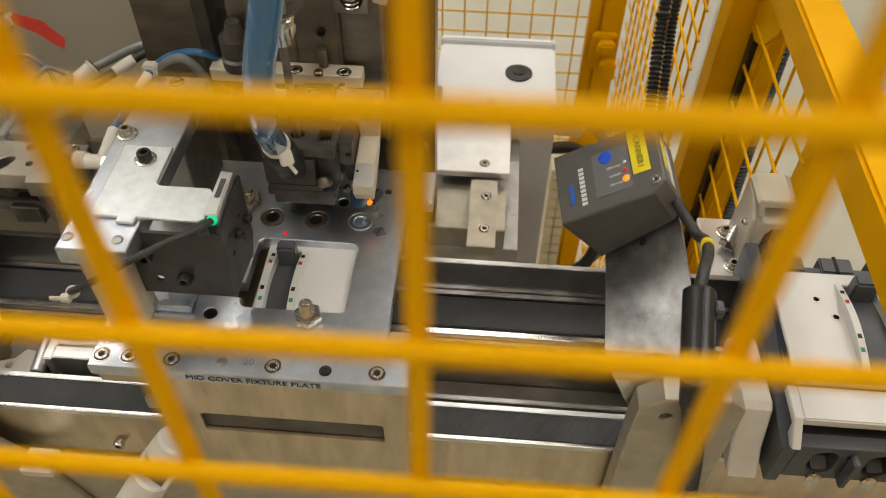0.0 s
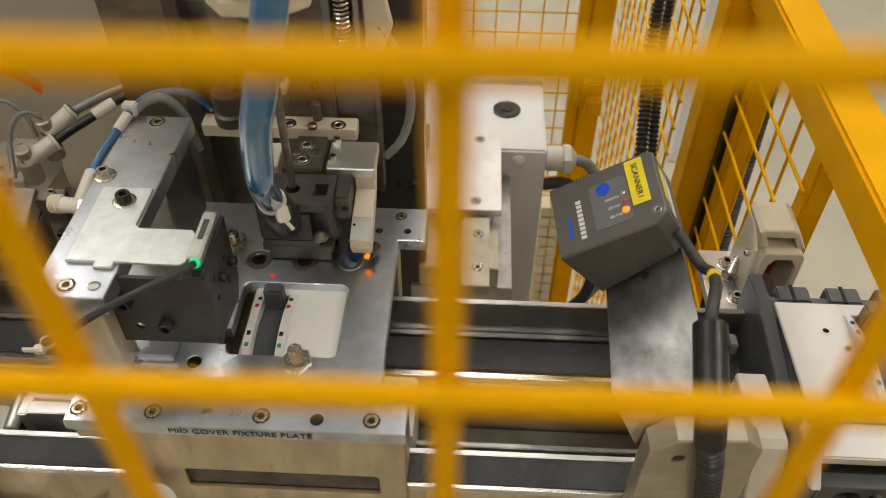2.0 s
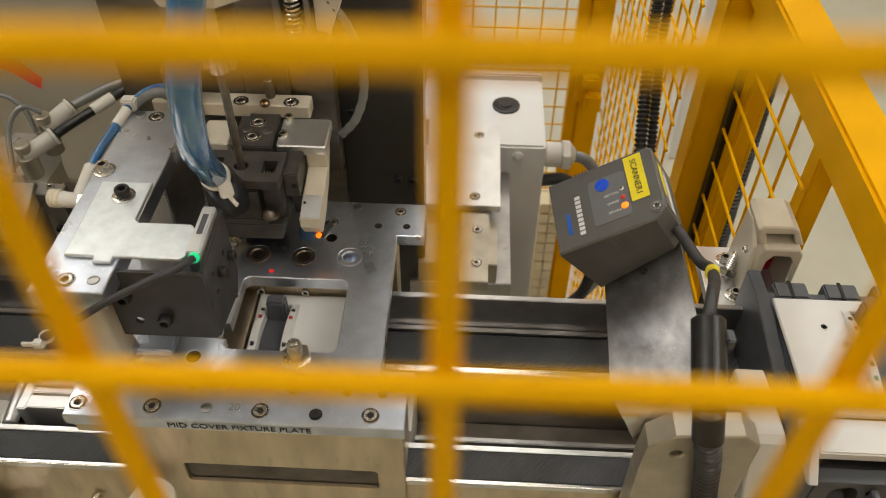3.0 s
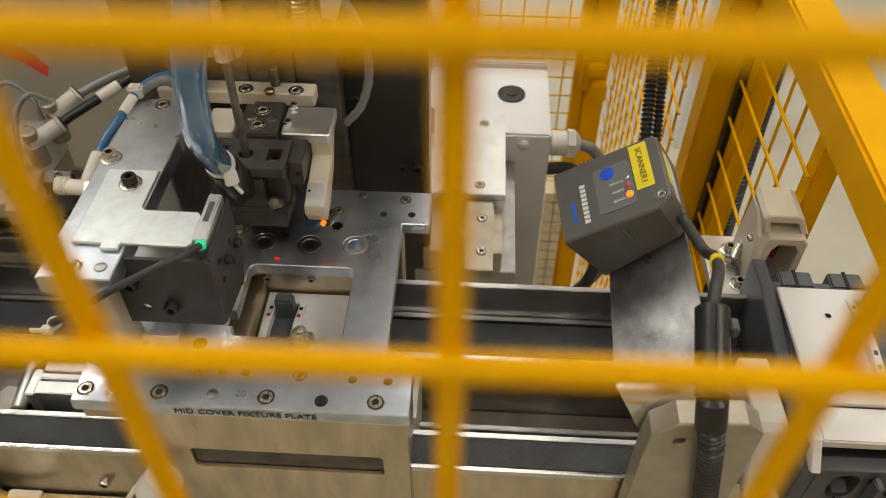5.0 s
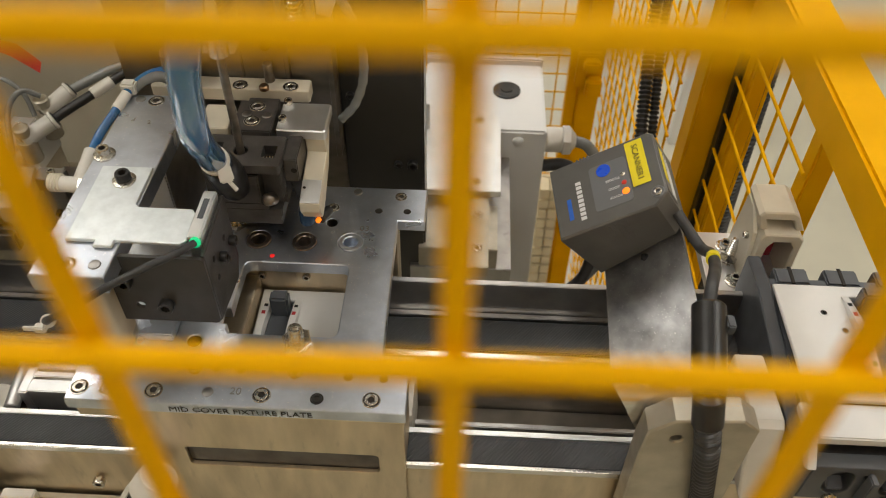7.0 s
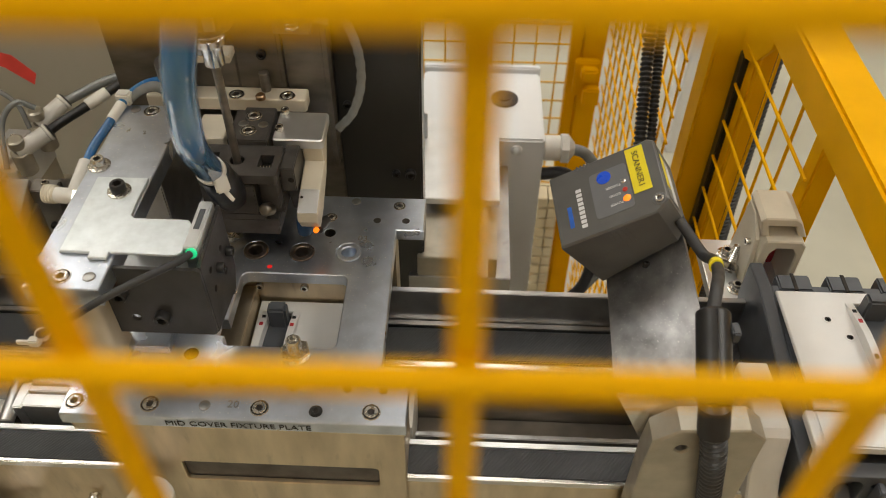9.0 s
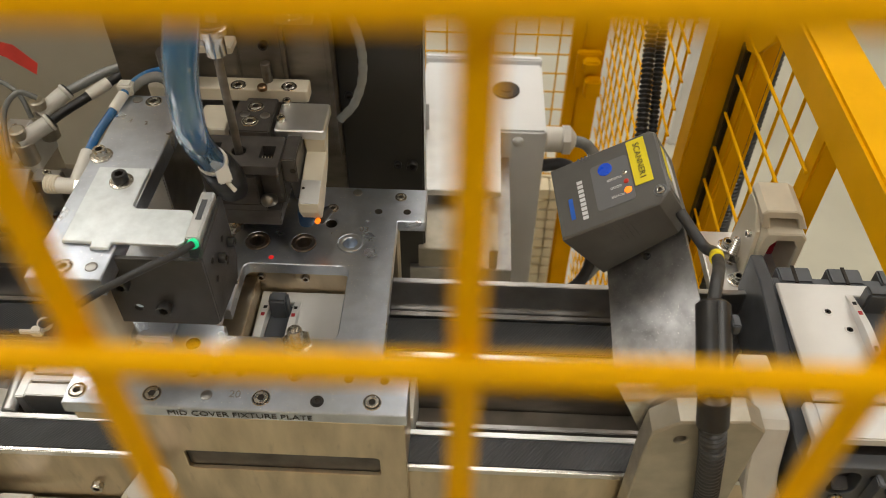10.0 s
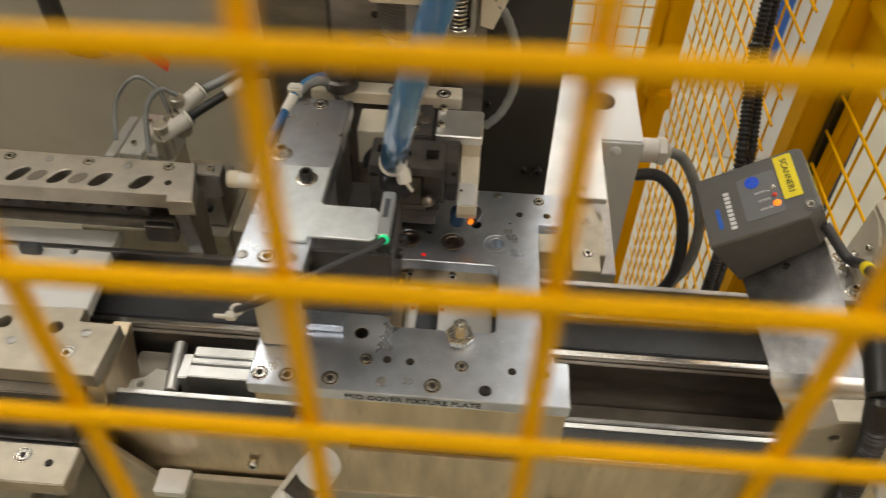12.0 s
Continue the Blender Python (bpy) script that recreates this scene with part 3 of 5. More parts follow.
place("screw", M6_CAP_BLACK, sb, (-0.2325, 0.3005, 0.866), (90, 0, 0), "black socket screw")
for y, z in ((0.330, 0.862), (0.352, 0.856)):
    place("screw", M4_CAP_BLACK, sb, (-0.1735, y, z), (0, 90, 0), "black socket screw")
sen = thing("photo_sensor", (-0.184, 0.335, 0.87), "slim grey photoelectric sensor with a green status ring", "sensor")
part("body", box(-0.1863, -0.1767, 0.313, 0.360, 0.852, 0.8985, 0.001), ALU, sen)
part("name_bar", box(-0.1835, -0.1795, 0.331, 0.351, 0.8985, 0.8988, 0), GREY_PLASTIC, sen)
part("status_ring", turned(lathe([(0.0036, 0), (0.0040, 0.0012), (0.0034, 0.0026), (0.0026, 0.0028)], 20), aim((-0.1805, 0.3125, 0.8945), (0.1, -1, 0.35))), LED_GREEN, sen, "glowing green status ring")
part("cable", hose([(-0.1805, 0.3105, 0.8955), (-0.187, 0.300, 0.8975), (-0.205, 0.287, 0.896), (-0.230, 0.275, 0.888), (-0.252, 0.268, 0.876), (-0.272, 0.268, 0.862), (-0.284, 0.274, 0.850), (-0.290, 0.285, 0.835)], 0.0027), CABLE, sen, "dark grey sensor cable")
tie = thing("cable_tie", (-0.286, 0.278, 0.843), "white nylon cable tie with a cut tail", "cable tie")
part("band", turned(lathe([(0.0042, -0.0025), (0.0050, -0.002), (0.0050, 0.002), (0.0042, 0.0025)], 16), aim((-0.2875, 0.280, 0.842), (-0.4, 0.6, -0.8))), NYLON, tie)
part("head", box(-0.2945, -0.2865, 0.271, 0.277, 0.8385, 0.8445, 0.001), NYLON, tie)
part("tail", box(-0.303, -0.294, 0.2725, 0.2745, 0.839, 0.843, 0.0005), NYLON, tie)

# pneumatic fitting and tube beside the bar
el = thing("tube_fitting", (-0.288, 0.39, 0.86), "beige plastic elbow fitting with a blue air tube", "fitting")
part("hex", turned(lathe([(0.0062, 0, True), (0.0062, 0.010, True)], 24), aim((-0.281, 0.384, 0.876), (-1, 0, 0))), SCREW, el)
part("elbow", rod((-0.290, 0.384, 0.876), (-0.312, 0.386, 0.876), 0.0062, bevel=0.001), NYLON, el)
part("knurl", turned(lathe([(0.0068 + (0.0006 if i % 2 else 0), 0.0012 * i) for i in range(9)], 24), aim((-0.306, 0.386, 0.876), (-1, 0.05, 0))), IVORY, el)
part("socket", rod((-0.293, 0.386, 0.876), (-0.290, 0.414, 0.886), 0.0056, bevel=0.001), NYLON, el)
part("tube", hose([(-0.290, 0.414, 0.886), (-0.288, 0.430, 0.890), (-0.283, 0.452, 0.894), (-0.277, 0.478, 0.899), (-0.262, 0.498, 0.902), (-0.238, 0.51, 0.895), (-0.225, 0.53, 0.86)], 0.0036), BLUE_HOSE, el, "blue air tube")
part("sleeve", rod((-0.2825, 0.455, 0.8945), (-0.2785, 0.472, 0.898), 0.0043), PAPER, el, "white marker sleeve")
part("clip", box(-0.284, -0.272, 0.474, 0.484, 0.894, 0.905, 0.0015), NYLON, el)
part("tube", hose([(-0.277, 0.478, 0.897), (-0.268, 0.490, 0.900), (-0.255, 0.497, 0.898), (-0.244, 0.50, 0.880), (-0.24, 0.505, 0.84)], 0.0045), CLEAR_HOSE, el, "smoky clear tube")

# ---- circuit breaker under the window, on its lift ----
def breaker_top(th, x0, x1, y0, y1, z, tx, w=0.023):
    """The white cover with a curved dial slot and a grey toggle."""
    part("cover", sheet([(x0, y0), (x1, y0), (x1, y1), (x0, y1)], [[(tx, y0 + 0.006), (tx + w, y0 + 0.006), (tx + w, y1 - 0.012), (tx, y1 - 0.012)]], z - 0.004, z, 0.0008), WHITE, th, "white moulded cover")
    for s in (tx - 0.0065, tx + w + 0.0005):
        arc = [(y0 + 0.006 + (y1 - y0 - 0.018) * i / 8, z + 0.0008 + 0.0085 * math.sin(math.pi * i / 8)) for i in range(9)]
        scale = part("scale", sheet([(y0 + 0.006, z - 0.003), *arc, (y1 - 0.012, z - 0.003)], [], s, s + 0.006, 0.0003, "x"), WHITE, th, "curved white scale with printed marks")
        for i, ink in ((2, INK_GREEN), (3, INK), (6, INK_RED), (7, INK)):
            yy, zz = arc[i]
            part("mark", box(s + 0.0012, s + 0.0042, yy - 0.002, yy + 0.002, zz - 0.0002, zz + 0.0003, 0), ink, scale)
    bow = [(y0 + 0.006 + (y1 - y0 - 0.018) * i / 8, z - 0.006 + 0.0075 * math.sin(math.pi * i / 8)) for i in range(9)]
    part("drum", sheet([(y0 + 0.006, z - 0.012), *bow, (y1 - 0.012, z - 0.012)], [], tx + 0.0002, tx + w - 0.0002, 0, "x"), GREY_PLASTIC, th, "dark curved drum")
    part("toggle", box(tx + 0.0015, tx + w - 0.0015, y1 - 0.028, y1 - 0.016, z - 0.004, z + 0.0195, 0.002), GREY_PLASTIC, th, "dark grey toggle lever")


dev = thing("circuit_breaker", (-0.14, 0.35, 0.74), "white circuit breaker with grey toggle under the plate window", "circuit breaker", "circuit breakers")
breaker_top(dev, -0.1710, -0.0945, 0.296, 0.392, 0.789, -0.1605, 0.0185)
part("body", box(-0.1700, -0.0950, 0.2965, 0.3915, 0.735, 0.7768, 0.001), WHITE, dev)
lift = thing("lift_cradle", (-0.14, 0.345, 0.72), "steel cradle below the plate window", "cradle")
part("rear_wall", box(-0.200, -0.086, 0.3940, 0.4040, 0.716, 0.7845, 0.0008), STEEL_SIDE, lift)
for x in (-0.170, -0.132):
    place("screw", M4_CAP, lift, (x, 0.3940, 0.773), (90, 0, 0))
part("side_wall", box(-0.206, -0.1725, 0.295, 0.3935, 0.716, 0.772, 0.0008), STEEL_SIDE, lift)

# ---- pick and screw tool on its slide ----
tool = thing("gripper_tool", (-0.17, 0.45, 0.82), "black oxide gripper block with an ivory finger and blue hose", "gripper")
RODX, RODY, TZ = -0.1773, 0.4258, 0.882
spring_slot = [(-0.1602, 0.4180), (-0.1492, 0.4180), (-0.1492, 0.4326), (-0.1602, 0.4326)]
left_slot = [(-0.2010, 0.4250), (-0.1925, 0.4250), (-0.1925, 0.4350), (-0.2010, 0.4350)]
guide = part("guide_block", sheet(rounded(-0.2055, -0.1440, 0.4075, 0.4445, 0.0022), [circle2(RODX, RODY, 0.0058, 24), spring_slot, left_slot], TZ - 0.0085, TZ, 0.0006), BLACK_OX, tool, "black block with a rod bore")
# Rod bore and slot floor are near-black, their shade painted in.
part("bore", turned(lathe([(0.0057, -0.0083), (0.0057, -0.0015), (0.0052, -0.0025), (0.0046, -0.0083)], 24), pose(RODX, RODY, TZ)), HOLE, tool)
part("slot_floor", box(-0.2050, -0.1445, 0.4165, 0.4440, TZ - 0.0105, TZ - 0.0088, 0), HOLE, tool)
part("body", box(-0.2050, -0.1625, 0.4080, 0.4440, 0.8415, TZ - 0.0108, 0.0010), BLACK_OX, tool, "worn black block with lighter edges")
part("body_rear", box(-0.1623, -0.1440, 0.4190, 0.4440, 0.8340, TZ - 0.0108, 0.0008), BLACK_OX, tool, "black recess behind the set screw")
part("recess_cheek", box(-0.1465, -0.1440, 0.4080, 0.4188, 0.8480, TZ - 0.0088, 0.0006), BLACK_OX, tool)
part("base", box(-0.2060, -0.1480, 0.4100, 0.4680, 0.8260, 0.8338, 0.0008), BLACK_OX, tool, "black stepped base")
part("base_step", box(-0.2040, -0.1580, 0.4085, 0.4440, 0.8340, 0.8413, 0.0008), BLACK_OX, tool)
part("base_foot", box(-0.2020, -0.1500, 0.4120, 0.4660, 0.8150, 0.8258, 0.0008), BLACK_OX, tool)
for i in range(4):
    part("spring", turned(lathe([(0.0020, 0), (0.0024, 0.0004), (0.0020, 0.0008)], 14), aim((-0.1580 + 0.0023 * i, 0.4195, TZ - 0.0022), (1, 0, 0))), BRIGHT, tool, "bright coil of the clamp spring")
arm = part("arm", box(-0.1893, -0.1570, 0.4448, 0.4860, 0.866, 0.8862, 0.0010), BLACK_OX, tool, "black arm behind the block")
part("arm_neck", box(-0.1900, -0.1560, 0.4447, 0.4640, 0.8440, 0.8658, 0.0008), BLACK_OX, tool)
for x, y in ((-0.1738, 0.4772), (-0.1745, 0.4575)):
    place("screw", M6_SUNK, arm, (x, y, 0.8863), (0, 0, 900 * x))
place("dowel", DOWEL, arm, (-0.1640, 0.4660, 0.8860))
part("worn_spot", turned(lathe([(0.0042, 0.0), (0.0036, 0.0003), (0.0008, 0.0004)], 16), pose(-0.1805, 0.4670, 0.8862)), STEEL_DULL, tool, "shiny worn spot")
jaw = part("jaw", box(-0.1438, -0.1325, 0.4200, 0.4560, 0.8560, 0.8790, 0.0008), BLACK_OX, tool, "black side jaw")
part("jaw_hole", turned(lathe([(0.0024, 0.0003), (0.0020, 0.0005)], 14), aim((-0.1358, 0.4200, 0.8680), (0, -1, 0))), HOLE, jaw)
part("jaw_arm", sheet([(0.4300, 0.8558), (0.4560, 0.8558), (0.4560, 0.8180), (0.4420, 0.8180)], [], -0.1438, -0.1335, 0.0006, "x"), BLACK_OX, tool)
part("set_screw", turned(lathe([(0.0050 + (0.0005 if i % 2 else 0), 0.0010 * i) for i in range(13)] + [(0.0034, 0.0130), (0.0030, 0.0132)], 20), aim((-0.1560, 0.4180, 0.8385), (-0.12, -0.78, 0.62))), STEEL_DARK, tool, "knurled set screw")
part("collar", turned(lathe([(0.0128, 0), (0.0136, 0.002), (0.0136, 0.030), (0.0128, 0.038), (0.0126, 0.050), (0.0112, 0.053), (0.0100, 0.053)], 32), aim((-0.1835, 0.4130, 0.8560), (0.03, -0.50, 0.86))), RUBBER, tool, "black rubber hose collar")
hb = [(-0.1822, 0.3910, 0.8940), (-0.1812, 0.3790, 0.9110), (-0.1765, 0.3560, 0.9400), (-0.1712, 0.3360, 0.9700), (-0.1655, 0.3250, 1.0030), (-0.1605, 0.3180, 1.0260), (-0.1535, 0.3130, 1.0500), (-0.144, 0.310, 1.085), (-0.130, 0.310, 1.14), (-0.112, 0.313, 1.21)]
part("blue_hose", hose(hb, 0.0098, n=24, steps=10), BLUE_HOSE, tool, "thick glossy blue hose")
part("hose_tie", turned(lathe([(0.0098, -0.0034), (0.0108, -0.0026), (0.0108, 0.0026), (0.0098, 0.0034)], 28), aim((-0.1812, 0.3800, 0.9095), (0.06, -0.60, 0.80))), NYLON, tool, "white cable tie")
part("hose_tie_head", turned(box(-0.0050, 0.0050, -0.0035, 0.0035, -0.0065, 0.0060, 0.0012), aim((-0.1725, 0.3720, 0.9035), (0.25, -0.45, -0.6))), NYLON, tool)
part("hose_tie_tail", turned(box(-0.0016, 0.0016, -0.0008, 0.0008, 0, 0.009, 0.0003), aim((-0.1705, 0.3705, 0.8985), (0.55, -0.2, -0.7))), NYLON, tool)
finger_top = part("finger_top", sheet(rounded(-0.1545, -0.1140, 0.4500, 0.4880, 0.0028), [], 0.8748, 0.8840, 0.0010), ALU, tool, "pale aluminium finger plate")
side = [(0.4520, 0.8746), (0.4540, 0.8600), (0.4260, 0.8535), (0.4045, 0.8465), (0.4040, 0.8380), (0.4110, 0.8265), (0.4280, 0.8310), (0.4560, 0.8460), (0.4760, 0.8746)]
part("finger", sheet(side, [], -0.1318, -0.1150, 0.0010, "x"), IVORY, tool, "ivory cast finger with a sloping shoe")
# Paler than the ivory finger, on the sloping face only.
part("shoe_pad", turned(box(-0.0078, 0.0078, -0.0006, 0.0006, -0.0108, 0.0108, 0.0004), aim((-0.1234, 0.4152, 0.8506), (0, -0.95, -0.31), 0.0)), ALU, tool, "pale pad on the shoe")
part("shoe_pin", turned(lathe([(0.0013, 0), (0.0011, 0.0004)], 12), aim((-0.1290, 0.4180, 0.8520), (0, -0.31, 0.95))), HOLE, tool)
for x, y in ((-0.1500, 0.4862), (-0.1505, 0.4628)):
    place("screw", M4_CAP, finger_top, (x, y, 0.8840), (0, 0, 25))
part("sensor_body", rod((-0.1130, 0.4260, 0.8210), (-0.1180, 0.4120, 0.8230), 0.0042, bevel=0.0006), RUBBER, tool, "black sensor sleeve")
part("sensor_tip", turned(lathe([(0.0022, 0), (0.0022, 0.0030), (0.0014, 0.0036)], 14), aim((-0.1188, 0.4112, 0.8238), (-0.25, -0.9, 0.15))), LED_ORANGE, tool, "glowing orange sensor tip")
part("blue_pad", turned(lathe([(0.0060, 0), (0.0066, 0.002), (0.0066, 0.013), (0.0055, 0.016)], 20), aim((-0.1310, 0.4200, 0.8110), (0, 0.15, 1))), PAD_BLUE, tool, "small dark blue pad")
carrier = part("carrier", sheet(rounded(-0.2700, -0.1348, 0.4985, 0.5160, 0.0025), [], 0.8755, 0.888, 0.0010), IVORY, tool, "ivory carrier plate with sunk screws")
for x in (-0.1940, -0.1510):
    place("screw", M6_SUNK, carrier, (x, 0.5040, 0.888), (0, 0, 700 * x))
part("pin", turned(lathe([(0.0042, 0), (0.0042, 0.003), (0.003, 0.0042)], 16), pose(-0.1725, 0.4995, 0.888)), BRONZE, carrier)
part("pin", rod((-0.1700, 0.5115, 0.888), (-0.1700, 0.5115, 0.906), 0.0042, bevel=0.0006), STEEL_DARK, carrier)
part("carrier_link", box(-0.1860, -0.1600, 0.4862, 0.4984, 0.868, 0.8800, 0.0008), BLACK_OX, tool)
part("side_block", sheet(rounded(-0.2240, -0.1990, 0.4650, 0.4980, 0.002), [], 0.8350, 0.8720, 0.0010), IVORY, tool, "ivory side block")
part("carrier_plate", box(-0.2500, -0.1930, 0.5170, 0.532, 0.80, 1.12, 0.001), STEEL_DARK, tool, "tall dull steel carriage plate")
part("carrier_plate", box(-0.1925, -0.1560, 0.5165, 0.526, 0.82, 1.12, 0.001), STEEL_DARK, tool, "dark steel guide strip")
part("strip_edge", box(-0.1558, -0.1535, 0.5160, 0.527, 0.82, 1.12, 0.0004), STEEL_DARK, tool)
part("rail_bar", box(-0.1530, -0.1200, 0.5200, 0.536, 0.80, 1.12, 0.001), STEEL_DARK, tool, "dark steel side rail")
part("rail_edge", box(-0.1198, -0.1165, 0.5190, 0.536, 0.80, 1.12, 0.0006), STEEL_DARK, tool)
for x, z, y in ((-0.2060, 0.912, 0.5170), (-0.1700, 0.921, 0.5165), (-0.2120, 0.955, 0.5170)):
    place("screw", M4_CAP_BLACK if x > -0.2 else HOLE_S, tool, (x, y, z), (90, 0, 0))
part("buffer", turned(lathe([(0.0145, 0), (0.0150, 0.003), (0.0150, 0.010), (0.0125, 0.012), (0.0125, 0.016), (0.0140, 0.0165), (0.0140, 0.030), (0.010, 0.0305), (0.006, 0.044)], 28), pose(-0.2430, 0.5065, 0.888)), BLACK_OX, tool, "black bumper stop")
part("lug", box(-0.2230, -0.1880, 0.4880, 0.5050, 0.9280, 0.9350, 0.001), IVORY, tool, "ivory lug behind the bit")
part("lug_ring", turned(lathe([(0.0085, 0), (0.0095, 0.002), (0.0095, 0.006), (0.0060, 0.008)], 20), pose(-0.2080, 0.4960, 0.9352)), STEEL_DULL, tool)
part("spring_housing", sheet([(-0.1555, 0.945), (-0.1260, 0.945), (-0.1260, 1.06), (-0.1555, 1.06)], [rounded(-0.1490, -0.1310, 0.949, 1.052, 0.0085)], 0.5060, 0.5195, 0.0008, "y"), STEEL_DULL, tool, "steel spring housing with a round pocket")
part("spring_coil", spiral((-0.1400, 0.510, 0.950), (-0.1400, 0.510, 1.050), 0.0066, 0.0011, 26), SCREW, tool, "coiled spring")
part("spring_post", rod((-0.1400, 0.510, 0.950), (-0.1400, 0.510, 1.051), 0.0048), STEEL_DARK, tool)
part("signal_cable", hose([(-0.1120, 0.512, 0.850), (-0.0990, 0.512, 0.866), (-0.0905, 0.512, 0.890), (-0.0885, 0.512, 0.915), (-0.0915, 0.512, 0.937), (-0.0990, 0.512, 0.958), (-0.1070, 0.512, 0.972), (-0.1150, 0.512, 0.985)], 0.0042, n=14, ribs=0.0100, depth=0.0005), CLEAR_HOSE, tool, "spiral wrapped signal cable")
part("cable_lug", sheet([(-0.1230, 0.955), (-0.1120, 0.952), (-0.1080, 0.962), (-0.1010, 0.980), (-0.1060, 1.005), (-0.1140, 1.022), (-0.1230, 1.022)], [], 0.5080, 0.5185, 0.001, "y"), IVORY, tool, "ivory cable bracket")
part("block_cable", hose([(-0.1900, 0.452, 0.868), (-0.2000, 0.455, 0.866), (-0.2130, 0.458, 0.852), (-0.2180, 0.462, 0.835)], 0.0028), CABLE, tool, "dark cable to the block")

# the spindle that drives screws down through the block
spin = thing("screw_spindle", (RODX, RODY, 0.95), "ivory screwdriving spindle with a slim steel bit", "screwdriver")
part("bit", rod((RODX, RODY, 0.850), (RODX, RODY, 0.964), 0.0032), STEEL_DARK, spin, "slim steel bit")
part("chuck", turned(lathe([(0.0045, 0), (0.0072, 0.001), (0.0072, 0.013), (0.0078, 0.014), (0.0085, 0.017), (0.0112, 0.018), (0.0118, 0.023), (0.0100, 0.025), (0.0118, 0.026), (0.0118, 0.030)], 28), pose(RODX, RODY, 0.948)), BRIGHT, spin, "bright stepped chuck")
part("knurled_sleeve", turned(lathe([(0.0178 + (0.0006 if i % 2 else 0), 0.0013 * i) for i in range(26)], 44), pose(RODX, RODY, 0.9785)), BLACK_OX, spin, "black knurled sleeve")
part("sleeve_label", box(RODX + 0.0040, RODX + 0.0110, RODY - 0.0186, RODY - 0.0150, 0.984, 1.008, 0.0003), STEEL_DULL, spin, "grey worn sleeve label")
flange = [(RODX - 0.0330, RODY - 0.0120), (RODX - 0.0190, RODY - 0.0290), (RODX + 0.0165, RODY - 0.0290), (RODX + 0.0350, RODY - 0.0130), (RODX + 0.0350, RODY + 0.030), (RODX + 0.022, RODY + 0.042), (RODX - 0.022, RODY + 0.042), (RODX - 0.0330, RODY + 0.030)]
part("flange", sheet(flange, [], 1.0125, 1.0235, 0.0012), IVORY, spin, "eight-sided ivory flange")
part("flange_ear", box(RODX - 0.0560, RODX - 0.0335, RODY + 0.004, RODY + 0.030, 1.0060, 1.0200, 0.001), IVORY, spin)
part("neck", turned(lathe([(0.0290, 0), (0.0310, 0.004), (0.0360, 0.040), (0.0440, 0.052)], 40), pose(RODX, RODY, 1.0237)), IVORY, spin, "ivory tapered neck")
part("bell", turned(lathe([(0.0400, 0), (0.0480, 0.003), (0.0500, 0.010), (0.0505, 0.042), (0.0490, 0.046), (0.0490, 0.050), (0.0505, 0.052), (0.0505, 0.12)], 48), pose(RODX, RODY, 1.0730)), IVORY, spin, "ivory cast bell housing")
for x in (-0.046, 0.046):
    part("ear", box(RODX + x - 0.013, RODX + x + 0.013, RODY - 0.026, RODY + 0.010, 1.074, 1.118, 0.003), IVORY, spin)
    part("ear_screw", turned(lathe([(0.0085, 0), (0.0085, 0.0012), (0.0062, 0.0014), (0.0062, 0.0060), (0.0054, 0.0068), (0.0032, 0.0068, True), (0.0030, 0.003, True)], 24), aim((RODX + x, RODY - 0.0262, 1.100), (0, -1, 0))), SCREW, spin, "bright socket screw with a washer")
part("side_lug", box(RODX - 0.078, RODX - 0.0585, RODY - 0.004, RODY + 0.022, 1.075, 1.090, 0.0015), IVORY, spin)
part("marker_sleeve", rod((RODX - 0.070, RODY - 0.004, 1.0905), (RODX - 0.073, RODY, 1.14), 0.0046), PAPER, spin, "printed ivory wire sleeve")

# fixed column behind
col = thing("slide_column", (-0.1, 0.6, 0.0), "dark painted vertical slide column", "column")
part("panel", box(-0.1215, -0.0425, 0.566, 0.60, FZ, 1.45, 0.002), DARK_PANEL, col, "dark painted column face")
place("screw", M6_CAP_BLACK, col, (-0.0545, 0.566, 0.7560), (90, 0, 0), "black socket screw")
place("screw", M4_CAP_BLACK, col, (-0.0690, 0.566, 0.7560), (90, 0, 0), "black socket screw")
place("screw", M4_CAP_BLACK, col, (-0.112, 0.566, 0.838), (90, 0, 0), "black socket screw")
part("back_plate", box(-0.33, -0.122, 0.575, 0.60, 0.40, 1.45, 0.002), STEEL_DARK, col, "dark steel back plate")
part("rail", box(-0.262, -0.248, 0.5535, 0.5748, 0.62, 1.45, 0.001), BLACK_OX, col, "black guide rail")

# ---- white terminal box and its plates ----
jb = thing("terminal_box", (0.02, 0.84, 0.3), "white painted steel terminal box with a black plug", "electrical box")
part("body", box(-0.062, 0.1, 0.762, 0.915, FZ + 0.2, 0.650, 0.003), BOX_WHITE, jb)
part("lip", box(-0.062, 0.1, 0.9155, 0.925, 0.56, 0.657, 0.002), BOX_WHITE, jb)
part("plug", turned(lathe([(0.0185, 0), (0.0185, 0.0025), (0.015, 0.0035), (0.008, 0.0030), (0.0075, 0.0042), (0.003, 0.0042)], 32), pose(0.049, 0.849, 0.650)), RUBBER, jb, "round black rubber plug")
part("button", turned(lathe([(0.0075, 0), (0.0072, 0.002), (0.005, 0.004), (0.0015, 0.0048)], 24), aim((0.0645, 0.762, 0.634), (0, -1, 0))), BOX_WHITE, jb)
part("gland_nut", turned(lathe([(0.0150, 0), (0.0165, 0.002), (0.0165, 0.020), (0.0150, 0.022), (0.0175, 0.0225, True), (0.0175, 0.032, True), (0.013, 0.036), (0.008, 0.040)], 36), aim((0.1, 0.776, 0.628), (1, 0, 0))), NYLON, jb, "white cable gland")
